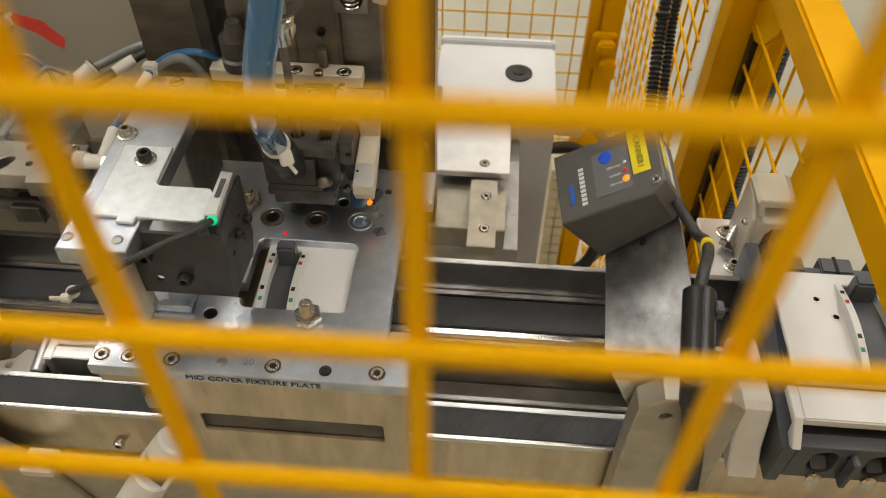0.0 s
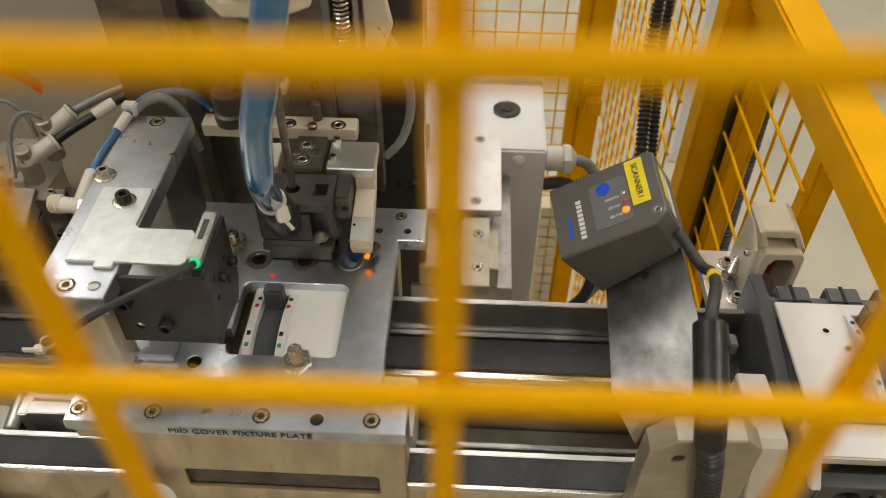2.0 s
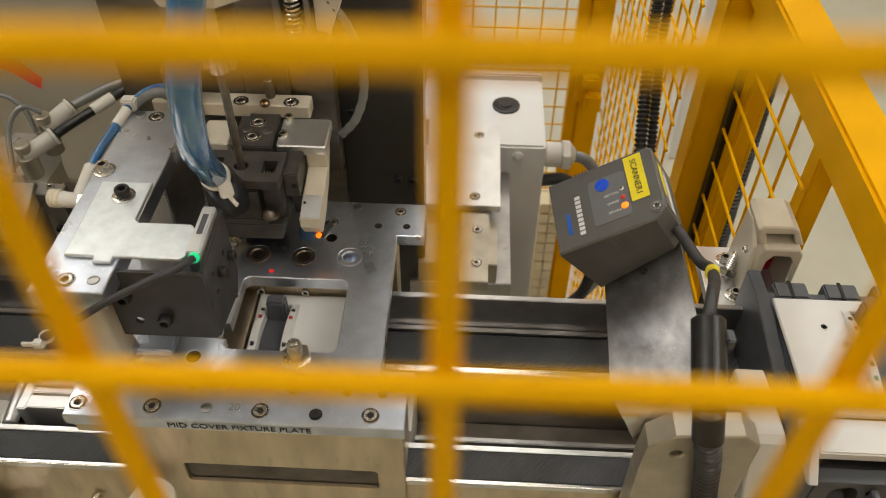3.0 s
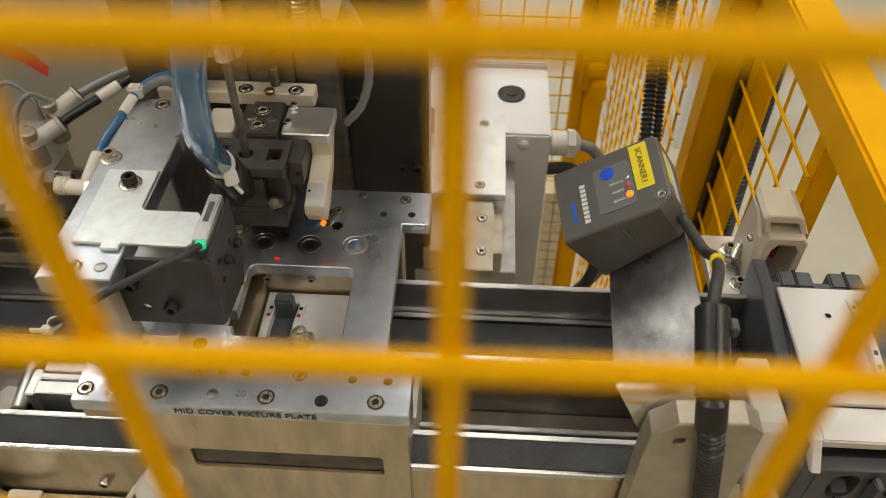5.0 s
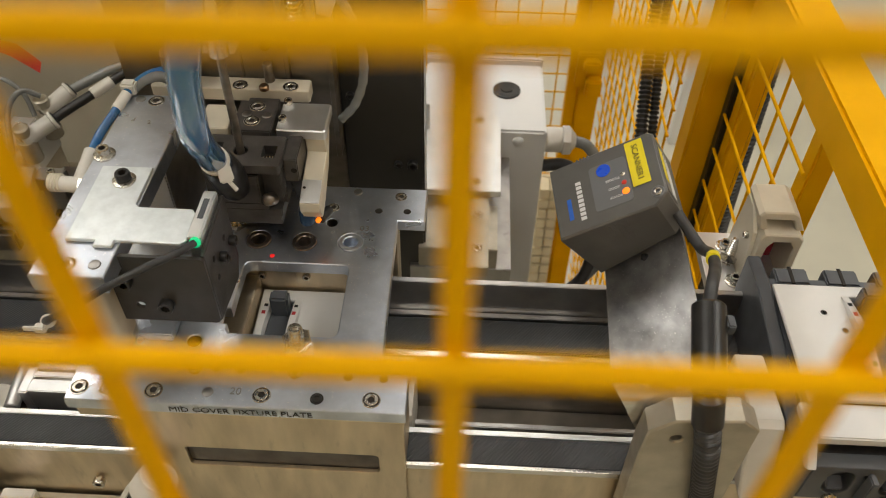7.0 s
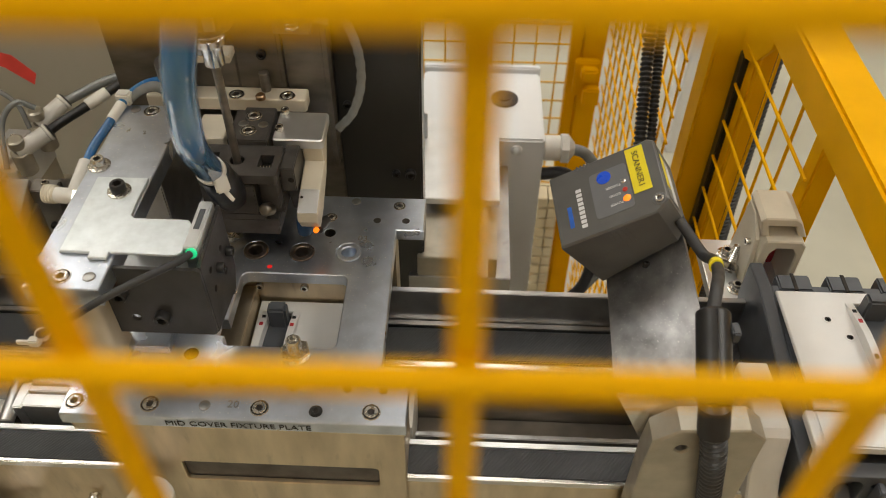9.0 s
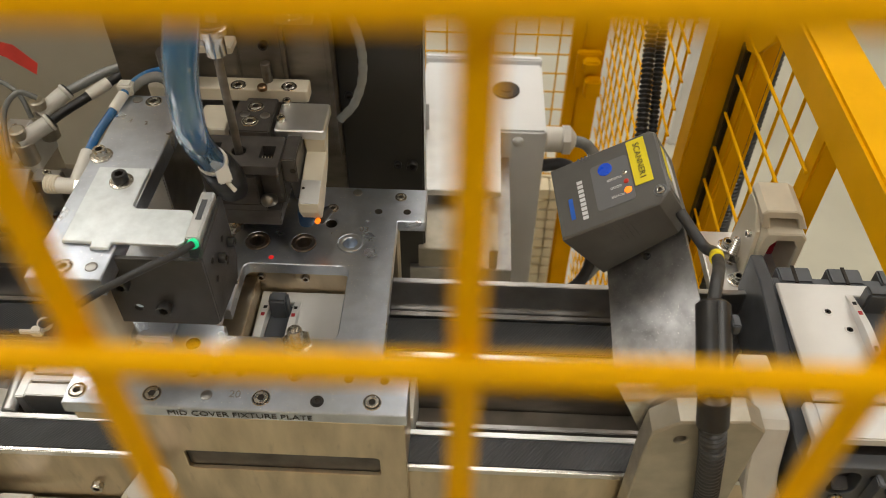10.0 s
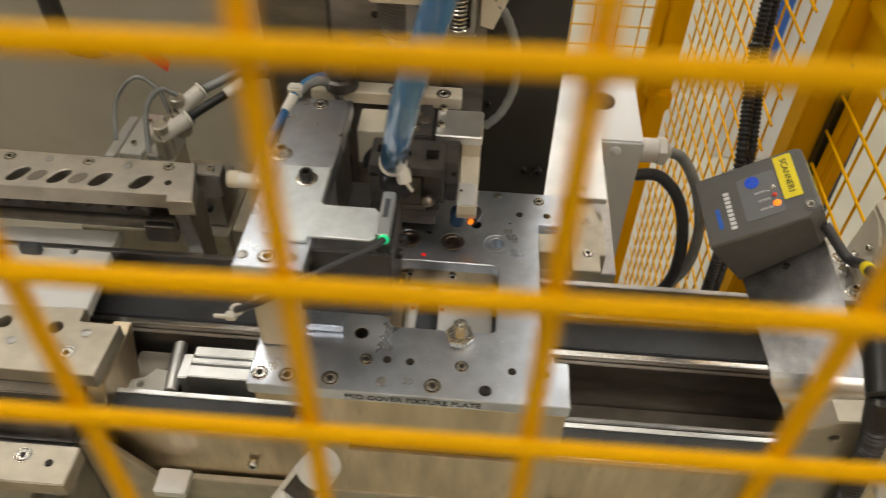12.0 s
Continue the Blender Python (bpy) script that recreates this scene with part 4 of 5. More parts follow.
part("gland_cable", hose([(0.135, 0.776, 0.628), (0.158, 0.772, 0.620), (0.182, 0.755, 0.585), (0.197, 0.735, 0.53), (0.190, 0.715, 0.47), (0.150, 0.70, 0.42), (0.10, 0.69, 0.39)], 0.0075), CLEAR_HOSE, jb, "grey cable")
part("lower_cable", hose([(0.100, 0.775, 0.585), (0.135, 0.770, 0.588), (0.165, 0.750, 0.560), (0.178, 0.725, 0.50), (0.168, 0.705, 0.44), (0.120, 0.69, 0.40)], 0.0085), CABLE, jb, "dark grey cable")
ap = thing("mount_plate", (0.0, 0.7, 0.64), "bare aluminium mounting plate on the terminal box", "plate")
part("plate", box(-0.052, 0.0405, 0.634, 0.790, 0.652, 0.661, 0.0008), ALU, ap, "brushed aluminium plate")
for x, y in ((0.0135, 0.768), (0.0105, 0.650)):
    place("screw", M6_SUNK, ap, (x, y, 0.661))
part("upright", box(-0.060, -0.048, 0.744, 0.749, 0.661, 0.70, 0.001), ALU, ap)
part("step", box(-0.0500, 0.0380, 0.560, 0.633, 0.610, 0.640, 0.001), ALU_WARM, ap)
part("base", box(-0.060, 0.055, 0.56, 0.76, FZ, 0.609, 0.001), STEEL_DULL, ap)
part("strip", box(-0.004, 0.0275, 0.520, 0.628, 0.6405, 0.655, 0.0008), ALU_WARM, ap, "narrow strip with two screws")
for y in (0.600, 0.548):
    place("screw", M6_SUNK, ap, (0.0145, y, 0.655))

# ---- scanner on its bent strip and post ----
post = thing("scanner_post", (0.16, 0.24, 0.5), "satin aluminium post with sloping shoulders", "post")
po = [(0.134, FZ), (0.196, FZ), (0.2010, 0.8230), (0.1885, 0.8345), (0.1445, 0.8310), (0.1290, 0.8165), (0.1275, 0.79)]
part("plate", sheet(po, [circle2(0.1490, 0.8100, 0.0040, 20)], 0.2290, 0.2490, 0.0012, "y"), ALU_WARM, post, "satin aluminium post plate")
# Near-black back stands for the shade in the post's hole.
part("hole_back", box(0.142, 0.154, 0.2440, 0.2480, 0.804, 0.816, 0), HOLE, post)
stp = thing("scanner_bracket", (0.14, 0.3, 0.84), "bent brushed steel strip carrying the scanner", "bracket")


def strip_surface(first, last, thick=0.003):
    """A strip that falls over a bend at its lower end."""
    bm = bmesh.new()
    line = [(0.2535, 0.780), (0.2505, 0.800)]
    cy, cz, r = 0.2735, 0.8085, 0.0235
    for i in range(9):
        a = radians(172 - 9.8 * i)
        line.append((cy + r * math.cos(a), cz + r * math.sin(a)))
    xl = [0.130, 0.122] + [0.117 - 0.0115 * min(1, i / 5) for i in range(9)]
    xr = [0.175, 0.175] + [0.1750 for i in range(9)]
    rows = [[bm.verts.new((x0 + (x1 - x0) * k / 4, y, z)) for k in range(5)] for (y, z), x0, x1 in zip(line, xl, xr)]
    low, high = Vector((xl[-1], *line[-1])), Vector((xr[-1], *line[-1]))
    under = [SM @ Vector((-SW / 2 + 0.010, -SH / 2, -ST - 0.0245)), SM @ Vector((SW / 2 - 0.006, -SH / 2, -ST - 0.0035))]
    deep = [SM @ Vector((-SW / 2 + 0.014, SH / 2 - 0.02, -ST - 0.0245)), SM @ Vector((SW / 2 - 0.006, SH / 2 - 0.02, -ST - 0.0035))]
    for i in range(1, 7):
        t = i / 6
        a, b = low.lerp(under[0], t), high.lerp(under[1], t)
        rows.append([bm.verts.new(a.lerp(b, k / 4)) for k in range(5)])
    rows.append([bm.verts.new(deep[0].lerp(deep[1], k / 4)) for k in range(5)])
    for a, b in zip(rows[first:last], rows[first + 1:last]):
        for k in range(4):
            bm.faces.new((a[k], a[k + 1], b[k + 1], b[k]))
    bmesh.ops.delete(bm, geom=[v for v in bm.verts if not v.link_faces], context="VERTS")
    bmesh.ops.recalc_face_normals(bm, faces=bm.faces)
    bmesh.ops.solidify(bm, geom=list(bm.faces), thickness=thick)
    return bm


scn = thing("code_scanner", (0.12, 0.4, 0.86), "dark grey code scanner with yellow name label and lit power light", "scanner")
SA, SB, SC, SD = (Vector(v) for v in ((0.069, 0.440, 0.861), (0.136, 0.441, 0.903), (0.143, 0.373, 0.890), (0.072, 0.375, 0.846)))
UX = ((SC - SD) + (SB - SA)).normalized()
NZ = UX.cross((SA - SD).normalized()).normalized()
VY = NZ.cross(UX)
SM = Matrix((UX, VY, NZ)).transposed().to_4x4()
SM.translation = (SA + SB + SC + SD) / 4 + UX * 0.003
SW, SH, ST = 0.087, 0.0665, 0.044
part("strip", strip_surface(9, None), BRUSHED, stp)
# Brighter metal here: polish plus the lamp highlight put into the colour.
part("bend", strip_surface(0, 10), BRIGHT, stp, "polished bend of the strip with its highlight in the colour")
lo_a, lo_b = Vector((0.1055, 0.2720, 0.8320)), Vector((0.175, 0.2720, 0.8320))
up_a, up_b = SM @ Vector((-SW / 2 + 0.010, -SH / 2, -ST - 0.0245)), SM @ Vector((SW / 2 - 0.006, -SH / 2, -ST - 0.0035))
sn = (lo_b - lo_a).cross(up_a - lo_a).normalized()
part("set_screw", turned(lathe([(0.0030, -0.001), (0.0030, 0.0022), (0.0024, 0.0028), (0.0014, 0.0028, True), (0.0014, 0.001, True)], 18), aim(lo_a.lerp(up_a, 0.95).lerp(lo_b.lerp(up_b, 0.95), 0.52), sn)), SCREW_BLACK, stp, "black set screw")
case = sheet([(-SW / 2, -SH / 2), (SW / 2 - 0.010, -SH / 2), (SW / 2, -SH / 2 + 0.008), (SW / 2, SH / 2 - 0.003), (SW / 2 - 0.004, SH / 2), (-SW / 2, SH / 2)], [], -ST, 0.0, 0.0012)
for v in case.verts:
    k = max(0.0, -v.co.z / ST)
    if v.co.x < -SW / 2 + 0.002:
        v.co.x += 0.008 * k
    v.co.z -= k * 0.026 * (0.5 - v.co.x / SW)
part("case", turned(case, SM), SCANNER_GREY, scn, "dark grey textured case")
side_label = part("side_label", turned(box(SW / 2 + 0.0001, SW / 2 + 0.0006, -SH / 2 + 0.012, SH / 2 - 0.010, -0.026, -0.004, 0), SM), PANEL_GREY, scn, "printed side label")
part("warning_label", turned(box(SW / 2 + 0.0006, SW / 2 + 0.0010, -0.010, SH / 2 - 0.014, -0.0125, -0.0055, 0), SM), LABEL_YELLOW, scn, "yellow side label")
for i in range(6):
    part("print_bar", turned(box(SW / 2 + 0.0006, SW / 2 + 0.0009, -SH / 2 + 0.014, SH / 2 - 0.014 - 0.004 * (i % 3), -0.0165 - 0.0015 * i, -0.0159 - 0.0015 * i, 0), SM), INK_WHITE, side_label)
panel = part("panel", turned(sheet(rounded(-0.0110, 0.0190, -0.0215, 0.0200, 0.003), [], 0.0001, 0.0005, 0), SM), PANEL_GREY, scn, "grey indicator panel")
name_label = part("name_label", turned(sheet(rounded(0.0205, 0.0345, -0.0115, 0.0300, 0.0006), [], 0.0003, 0.0007, 0), SM), LABEL_YELLOW, scn, "yellow printed name label")
lettering("SCANNER1", 0.0068, SM @ pose(0.0275, 0.0093, 0.0009, 0, 0, -90), INK, name_label, "label_letters", 0.0001, "black label letters")
part("blue_button", turned(lathe([(0.0058, 0.0005), (0.0056, 0.0009), (0.0005, 0.0010)], 24), SM @ pose(0.0005, 0.0135, 0)), BLUE_PAD, panel, "round blue button")
for i, (y, m) in enumerate(((0.0040, SCREW), (-0.0040, RED_TAG), (-0.0120, LED_ORANGE))):
    part("indicator", turned(lathe([(0.0021 if i < 2 else 0.0030, 0.0005), (0.0014, 0.0012), (0.0003, 0.0013)], 16), SM @ pose(0.0145, y, 0)), m, panel, "lit amber light" if i == 2 else "")
    lettering(("TRIGGER", "GOOD", "POWER")[i], 0.0030, SM @ pose(0.0062, y - 0.0020, 0.0007, 0, 0, 180), INK_WHITE, panel, "panel_letters", 0.0001)
for i in range(9):
    part("print_bar", turned(box(-0.0235, -0.0190, 0.0120 - 0.0041 * i - 0.0030, 0.0120 - 0.0041 * i, 0.0003, 0.0005, 0), SM), INK_WHITE, scn, "white brand print")
part("print_bar", turned(box(-0.0325, -0.0290, -0.0205, -0.0010, 0.0003, 0.0005, 0), SM), INK_BLUE, scn, "blue brand print")
for i in range(4):
    part("groove", turned(box(-0.006 + 0.0042 * i, -0.0045 + 0.0042 * i, -SH / 2 - 0.0005, -SH / 2 + 0.0006, -0.030, -0.006, 0.0003), SM), SCANNER_GREY, scn)
    part("rib", turned(box(-0.0195 + 0.003 * i, -0.0180 + 0.003 * i, SH / 2 - 0.004, SH / 2 + 0.0004, -0.006, 0.0005, 0.0003), SM), SCANNER_GREY, scn)
part("screw_seat", turned(lathe([(0.0052, 0.0002), (0.0046, 0.0008), (0.0042, 0.0004), (0.0038, 0.0003)], 20), SM @ pose(SW / 2 - 0.0065, -SH / 2 + 0.0105, 0.0)), PANEL_GREY, scn)
sc = cap_screw(0.0032, 0.003, SCREW)
o = new("screw", sc)
o.parent = scn
o.matrix_basis = Matrix.Translation(-ORIGIN[scn.name]) @ SM @ pose(SW / 2 - 0.0065, -SH / 2 + 0.0105, -0.0012)
cb = thing("scanner_cable", (0.18, 0.36, 0.8), "black scanner cable with a split core and ribbed sleeve", "cable")
part("lead", hose([SM @ Vector((SW / 2 - 0.002, -SH / 2 + 0.006, -0.028)), (0.176, 0.364, 0.858), (0.178, 0.345, 0.870), (0.172, 0.318, 0.886), (0.163, 0.293, 0.898), (0.1575, 0.275, 0.897)], 0.0042), CABLE, cb, "dark grey lead")
part("marker", rod((0.1770, 0.338, 0.8745), (0.1745, 0.330, 0.8795), 0.0050), LABEL_YELLOW, cb, "yellow wire marker")
fa, fb = Vector((0.1575, 0.275, 0.897)), Vector((0.153, 0.219, 0.876))
part("ferrite_core", rod(fa, fb, 0.0108, 28, 0.002), RUBBER, cb, "dark split core")
part("core_joint", rod(fa.lerp(fb, 0.04) + Vector((0, -0.0040, 0.0102)), fa.lerp(fb, 0.96) + Vector((0, -0.0040, 0.0102)), 0.0008, 8), RUBBER, cb)
part("core_clip", box(0.166, 0.1715, 0.256, 0.266, 0.889, 0.898, 0.001), GREY_PLASTIC, cb)
part("collar", rod((0.1532, 0.2215, 0.877), (0.156, 0.212, 0.853), 0.0098, 24, 0.003), RUBBER, cb, "black rubber collar")
part("sleeve", hose([(0.1555, 0.2135, 0.857), (0.162, 0.2135, 0.83), (0.170, 0.2165, 0.79), (0.178, 0.220, 0.75), (0.186, 0.2215, 0.69), (0.190, 0.222, 0.58), (0.19, 0.222, 0.45)], 0.0086, n=18, steps=10, ribs=0.0044, depth=0.0019), RUBBER, cb, "ribbed black sleeve")

# ---- breaker waiting on the belts ----
mb = thing("circuit_breaker", (0.32, 0.32, BZ), "white moulded circuit breaker with dark grey body on the belts", "circuit breaker", "circuit breakers")
MZ = 0.790
breaker_top(mb, 0.257, 0.402, 0.2795, 0.392, MZ, 0.315)
part("step_tab", sheet([(0.2335, MZ - 0.020), (0.2375, MZ - 0.024), (0.2485, MZ - 0.021), (0.2505, MZ - 0.010), (0.2785, MZ - 0.010), (0.2785, MZ - 0.003), (0.2500, MZ - 0.003)], [], 0.2500, 0.2568, 0.0008, "x"), WHITE, mb)
part("front_step", box(0.257, 0.402, 0.2495, 0.2788, MZ - 0.012, MZ - 0.003, 0.0012), WHITE, mb, "white lower cover step")
bs = sheet([(0.236, 0.0), (0.405, 0.0), (0.428, 0.03), (0.428, 0.068), (0.396, 0.071), (0.236, 0.050)], [], 0.245, 0.2565, 0.0012, "x")
turned(bs, Matrix.Translation((0, 0, BZ + 0.001)))
part("side_wall", bs, GREY_PLASTIC, mb, "tall dark grey side")
part("body", box(0.257, 0.402, 0.262, 0.41, BZ + 0.001, MZ - 0.0125, 0.0015), GREY_PLASTIC, mb)
arches = [rounded(0.270 + 0.042 * i, 0.290 + 0.042 * i, BZ + 0.018, BZ + 0.049, 0.0095, 6) for i in range(3)] + [circle2(0.298 + 0.042 * i, BZ + 0.043, 0.0032, 14) for i in range(3)]
face = part("terminal_face", sheet([(0.2565, BZ + 0.010), (0.402, BZ + 0.010), (0.402, MZ - 0.0195), (0.2565, MZ - 0.0195)], arches, 0.236, 0.2480, 0.0006, "y"), GREY_PLASTIC, mb, "grey terminal face with arched openings")
# Black backing paints the shade inside the arched openings.
part("terminal_back", box(0.2565, 0.402, 0.2482, 0.2618, BZ + 0.010, MZ - 0.0195, 0.0005), SCREW_BLACK, mb)
for i in range(3):
    tx = 0.282 + 0.042 * i
    part("terminal_tongue", turned(box(-0.006, 0.006, -0.010, 0.0, -0.004, 0.004, 0.001), pose(tx - 0.002, 0.2460, BZ + 0.027, 25, 0, 0)), GREY_PLASTIC, face)
    part("terminal_lip", box(tx + 0.014, tx + 0.019, 0.226, 0.2358, BZ + 0.014, BZ + 0.050, 0.001), GREY_PLASTIC, face)
    part("clamp_screw", turned(lathe([(0.006, 0), (0.006, 0.003), (0.004, 0.004)], 20), aim((tx - 0.002, 0.2350, BZ + 0.012), (0, -1, 0.4))), SCREW, face, "bright clamp screw")
    lug = part("rear_lug", box(tx - 0.016, tx + 0.012, 0.402, 0.420, MZ - 0.024, MZ - 0.010, 0.0015), GREY_PLASTIC, mb)
    part("lug_slot", box(tx - 0.004, tx - 0.001, 0.4015, 0.4205, MZ - 0.0105, MZ - 0.0095, 0), HOLE, lug)
PALE_HOLE = two_tone("hole", lathe([(0.0040, 0.0002), (0.0036, 0.0005), (0.0024, 0.0003), (0.0018, 0.0002)], 24), WHITE, lambda i: i >= 2)
for x, y in ((0.2900, 0.3625), (0.302, 0.345), (0.2790, 0.290)):
    place("hole", PALE_HOLE, mb, (x, y, MZ))
ng = thing("nylon_stop", (0.235, 0.30, BZ), "white nylon stop block with chamfered foot beside the breaker", "block")
part("block", sheet([(0.236, 0.0), (0.300, 0.0), (0.330, 0.030), (0.330, 0.056), (0.268, 0.062), (0.262, 0.058), (0.250, 0.022)], [], 0.2165, 0.2405, 0.0015, "x"), NYLON, ng)
ng.children[0].location.z += BZ + 0.002
rb = thing("reflector_bracket", (0.26, 0.45, 0.73), "cast grey bracket with a red reflector and bolts", "bracket")
part("base", box(0.2250, 0.3000, 0.4270, 0.506, 0.7235, 0.735, 0.001), ALU, rb, "pale aluminium base plate")
part("base_front", box(0.2250, 0.3000, 0.4270, 0.4370, 0.690, 0.7232, 0.001), STEEL_DULL, rb)
HX0, HX1 = 0.2575, 0.2955
hood = sheet([(HX0, 0.7352), (HX0 + 0.006, 0.7352), (HX0 + 0.0085, 0.780), (HX0 + 0.0130, 0.787), (HX1 - 0.0110, 0.787), (HX1 - 0.0065, 0.780), (HX1 - 0.006, 0.7352), (HX1, 0.7352), (HX1 - 0.0005, 0.790), (HX1 - 0.005, 0.796), (HX0 + 0.003, 0.796), (HX0, 0.790)], [], 0.4420, 0.4860, 0.0012, "y")
part("hood", hood, IVORY, rb, "beige cast hood")
cap = sheet([(HX0 - 0.001, 0.7962), (HX0 + 0.006, 0.7962), (HX0 + 0.0055, 0.808), (HX1 - 0.0090, 0.808), (HX1 - 0.0075, 0.7962), (HX1 - 0.0005, 0.7962), (HX1 - 0.004, 0.813), (HX1 - 0.009, 0.8170), (HX0 + 0.004, 0.8170), (HX0 - 0.0005, 0.813)], [], 0.4480, 0.4860, 0.0012, "y")
for v in cap.verts:
    v.co.x -= 0.30 * (v.co.z - 0.796)
part("hood_top", cap, IVORY, rb, "arched top with an open window")
part("green_mark", box(HX0 + 0.010, HX0 + 0.020, 0.470, 0.480, 0.7963, 0.8000, 0.001), INK_GREEN, rb, "small green insert")
part("side_plate", sheet([(0.4420, 0.7352), (0.4950, 0.7352), (0.4860, 0.805), (0.4680, 0.805), (0.4500, 0.790)], [], HX0 - 0.0045, HX0 - 0.0002, 0.0008, "x"), IVORY, rb)
part("lens", box(HX0 + 0.0065, HX1 - 0.0065, 0.4760, 0.4820, 0.7355, 0.784, 0.001), RED_LENS, rb, "deep red reflector")
for x, y in ((0.2495, 0.4420), (0.2490, 0.4860)):
    place("washer", WASHER, rb, (x, y, 0.735))
    place("screw", M6_CAP, rb, (x, y, 0.7365), (0, 0, 20))
part("eye_bolt", turned(lathe([(0.0042 + (0.0006 if i % 2 else 0), 0.001 * i) for i in range(26)] + [(0.003, 0.027)], 16), aim((0.2440, 0.4600, 0.738), (0.35, 0.55, 0.75))), BRIGHT, rb, "loose bright bolt")
part("nut", turned(lathe([(0.0070, 0, True), (0.0075, 0.001, True), (0.0075, 0.006, True), (0.005, 0.0065)], 24), aim((0.2450, 0.4615, 0.741), (0.35, 0.55, 0.75))), BRIGHT, rb)
place("screw", M4_CAP, rb, (HX0 - 0.0045, 0.4580, 0.780), (0, -90, 0))

# ---- left station: slotted bar, lower fixture, cylinder ----
lb = thing("slotted_bar", (-0.45, 0.43, 0.75), "dark steel bar with slots on a side leg", "fixture")
slots = []
for i, x in enumerate((-0.5234, -0.4862, -0.4489, -0.4123)):
    slots.append([(px + 0.45 * (py - 0.4255), py) for px, py in rounded(x - 0.0066, x + 0.0066, 0.4160, 0.4350, 0.0062, 5)])
bar_o = [(-0.80, 0.405), (-0.385, 0.411), (-0.383, 0.403), (-0.360, 0.404), (-0.372, 0.455), (-0.80, 0.460)]
part("bar", sheet(bar_o, slots, 0.813, 0.830, 0.0008), STEEL_MID, lb, "dull steel top bar with oval slots")
for x in (-0.5407, -0.4676, -0.3941):
    place("screw", M5_SUNK, lb, (x, 0.4472, 0.830), (0, 0, 800 * x))
for x in (-0.5057, -0.4689):
    part("slot_plug", sheet([(px + 0.45 * (py - 0.424), py) for px, py in rounded(x - 0.0062, x + 0.0062, 0.4170, 0.4315, 0.0058, 5)], [], 0.8301, 0.8304, 0), STEEL_DARK, lb, "dull plug filling a slot")
for x, y in ((-0.5039, 0.4476), (-0.4310, 0.4459), (-0.3882, 0.4261)):
    place("dowel" if x < -0.4 else "hole", DOWEL if x < -0.4 else HOLE_S, lb, (x, y, 0.830))
part("leg", sheet([(0.405, 0.812), (0.445, 0.812), (0.438, 0.70), (0.420, 0.70)], [], -0.3800, -0.3660, 0.0008, "x"), STEEL_DULL, lb)
part("back_bar", box(-0.80, -0.386, 0.440, 0.455, 0.765, 0.8125, 0.001), BLACK_OX, lb)
part("end_block", box(-0.3715, -0.3480, 0.444, 0.4600, 0.800, 0.8260, 0.0008), STEEL_DULL, lb)
place("screw", M4_CAP, lb, (-0.358, 0.452, 0.826))
for i in range(9):
    x = -0.56 + 0.019 * i
    part("tooth", turned(box(-0.006, 0.006, -0.012, 0.012, -0.011, 0.0, 0.001), pose(x, 0.428, 0.8125, 0, 0, -25)), BLACK_OX, lb)
part("clamp_rod", rod((-0.56, 0.420, 0.785), (-0.386, 0.420, 0.785), 0.006, bevel=0.001), BLACK_OX, lb)
part("clamp", box(-0.415, -0.388, 0.410, 0.432, 0.770, 0.790, 0.001), STEEL_DULL, lb)

lc = thing("cover_part", (-0.5, 0.37, 0.74), "white moulded cover lying in the lower fixture", "cover")
part("shell", sheet([(-0.70, 0.328), (-0.449, 0.338), (-0.4535, 0.405), (-0.4555, 0.436), (-0.70, 0.428)], [circle2(-0.488, 0.405, 0.003, 14), circle2(-0.532, 0.405, 0.003, 14)], 0.742, 0.7545, 0.0012), WHITE, lc)
part("tab", box(-0.5345, -0.5160, 0.396, 0.404, 0.7545, 0.7650, 0.001), GREY_PLASTIC, lc, "dark grey tab")
lf = thing("lower_fixture", (-0.5, 0.3, 0.70), "satin steel lower fixture block with holes", "fixture")
fo = [(-0.75, 0.270), (-0.4160, 0.268), (-0.4135, 0.322), (-0.449, 0.323), (-0.4495, 0.3365), (-0.75, 0.331)]
part("top", sheet(fo, [circle2(-0.467, 0.3145, 0.0062, 22), circle2(-0.513, 0.3165, 0.0062, 22)], 0.7405, 0.757, 0.0008), ALU_WARM, lf)
place("screw", M6_SUNK, lf, (-0.4465, 0.2885, 0.757))
place("dowel", DOWEL, lf, (-0.4385, 0.3105, 0.757))
place("dowel", DOWEL, lf, (-0.498, 0.297, 0.757))
part("cheek", sheet([(0.2725, 0.7403), (0.338, 0.7403), (0.300, 0.62), (0.262, 0.56), (0.2535, 0.56), (0.2535, 0.70)], [], -0.4300, -0.4130, 0.001, "x"), STEEL_SIDE, lf, "angled side cheek")
part("lower_block", box(-0.75, -0.4320, 0.2580, 0.33, 0.690, 0.7400, 0.001), STEEL_DARK, lf)
part("roller", rod((-0.56, 0.250, 0.712), (-0.4330, 0.250, 0.712), 0.0165, bevel=0.002), BLACK_OX, lf)
lk = thing("front_block", (-0.45, 0.2, 0.66), "satin steel clamp block with screws in front of the rail", "block")
part("block", box(-0.62, -0.4210, 0.1900, 0.2240, 0.7030, 0.7200, 0.001), ALU_WARM, lk)
part("body", box(-0.60, -0.4350, 0.1980, 0.2430, 0.60, 0.7028, 0.001), STEEL_DULL, lk)
place("screw", M6_SUNK, lk, (-0.4630, 0.2130, 0.7200))
place("hole", HOLE_S, lk, (-0.4400, 0.2080, 0.7200))
part("knob", turned(lathe([(0.013, 0), (0.013, 0.010), (0.011, 0.012), (0.006, 0.012, True), (0.006, 0.006, True)], 24), aim((-0.452, 0.198, 0.676), (0, -1, 0))), STEEL_DULL, lk)
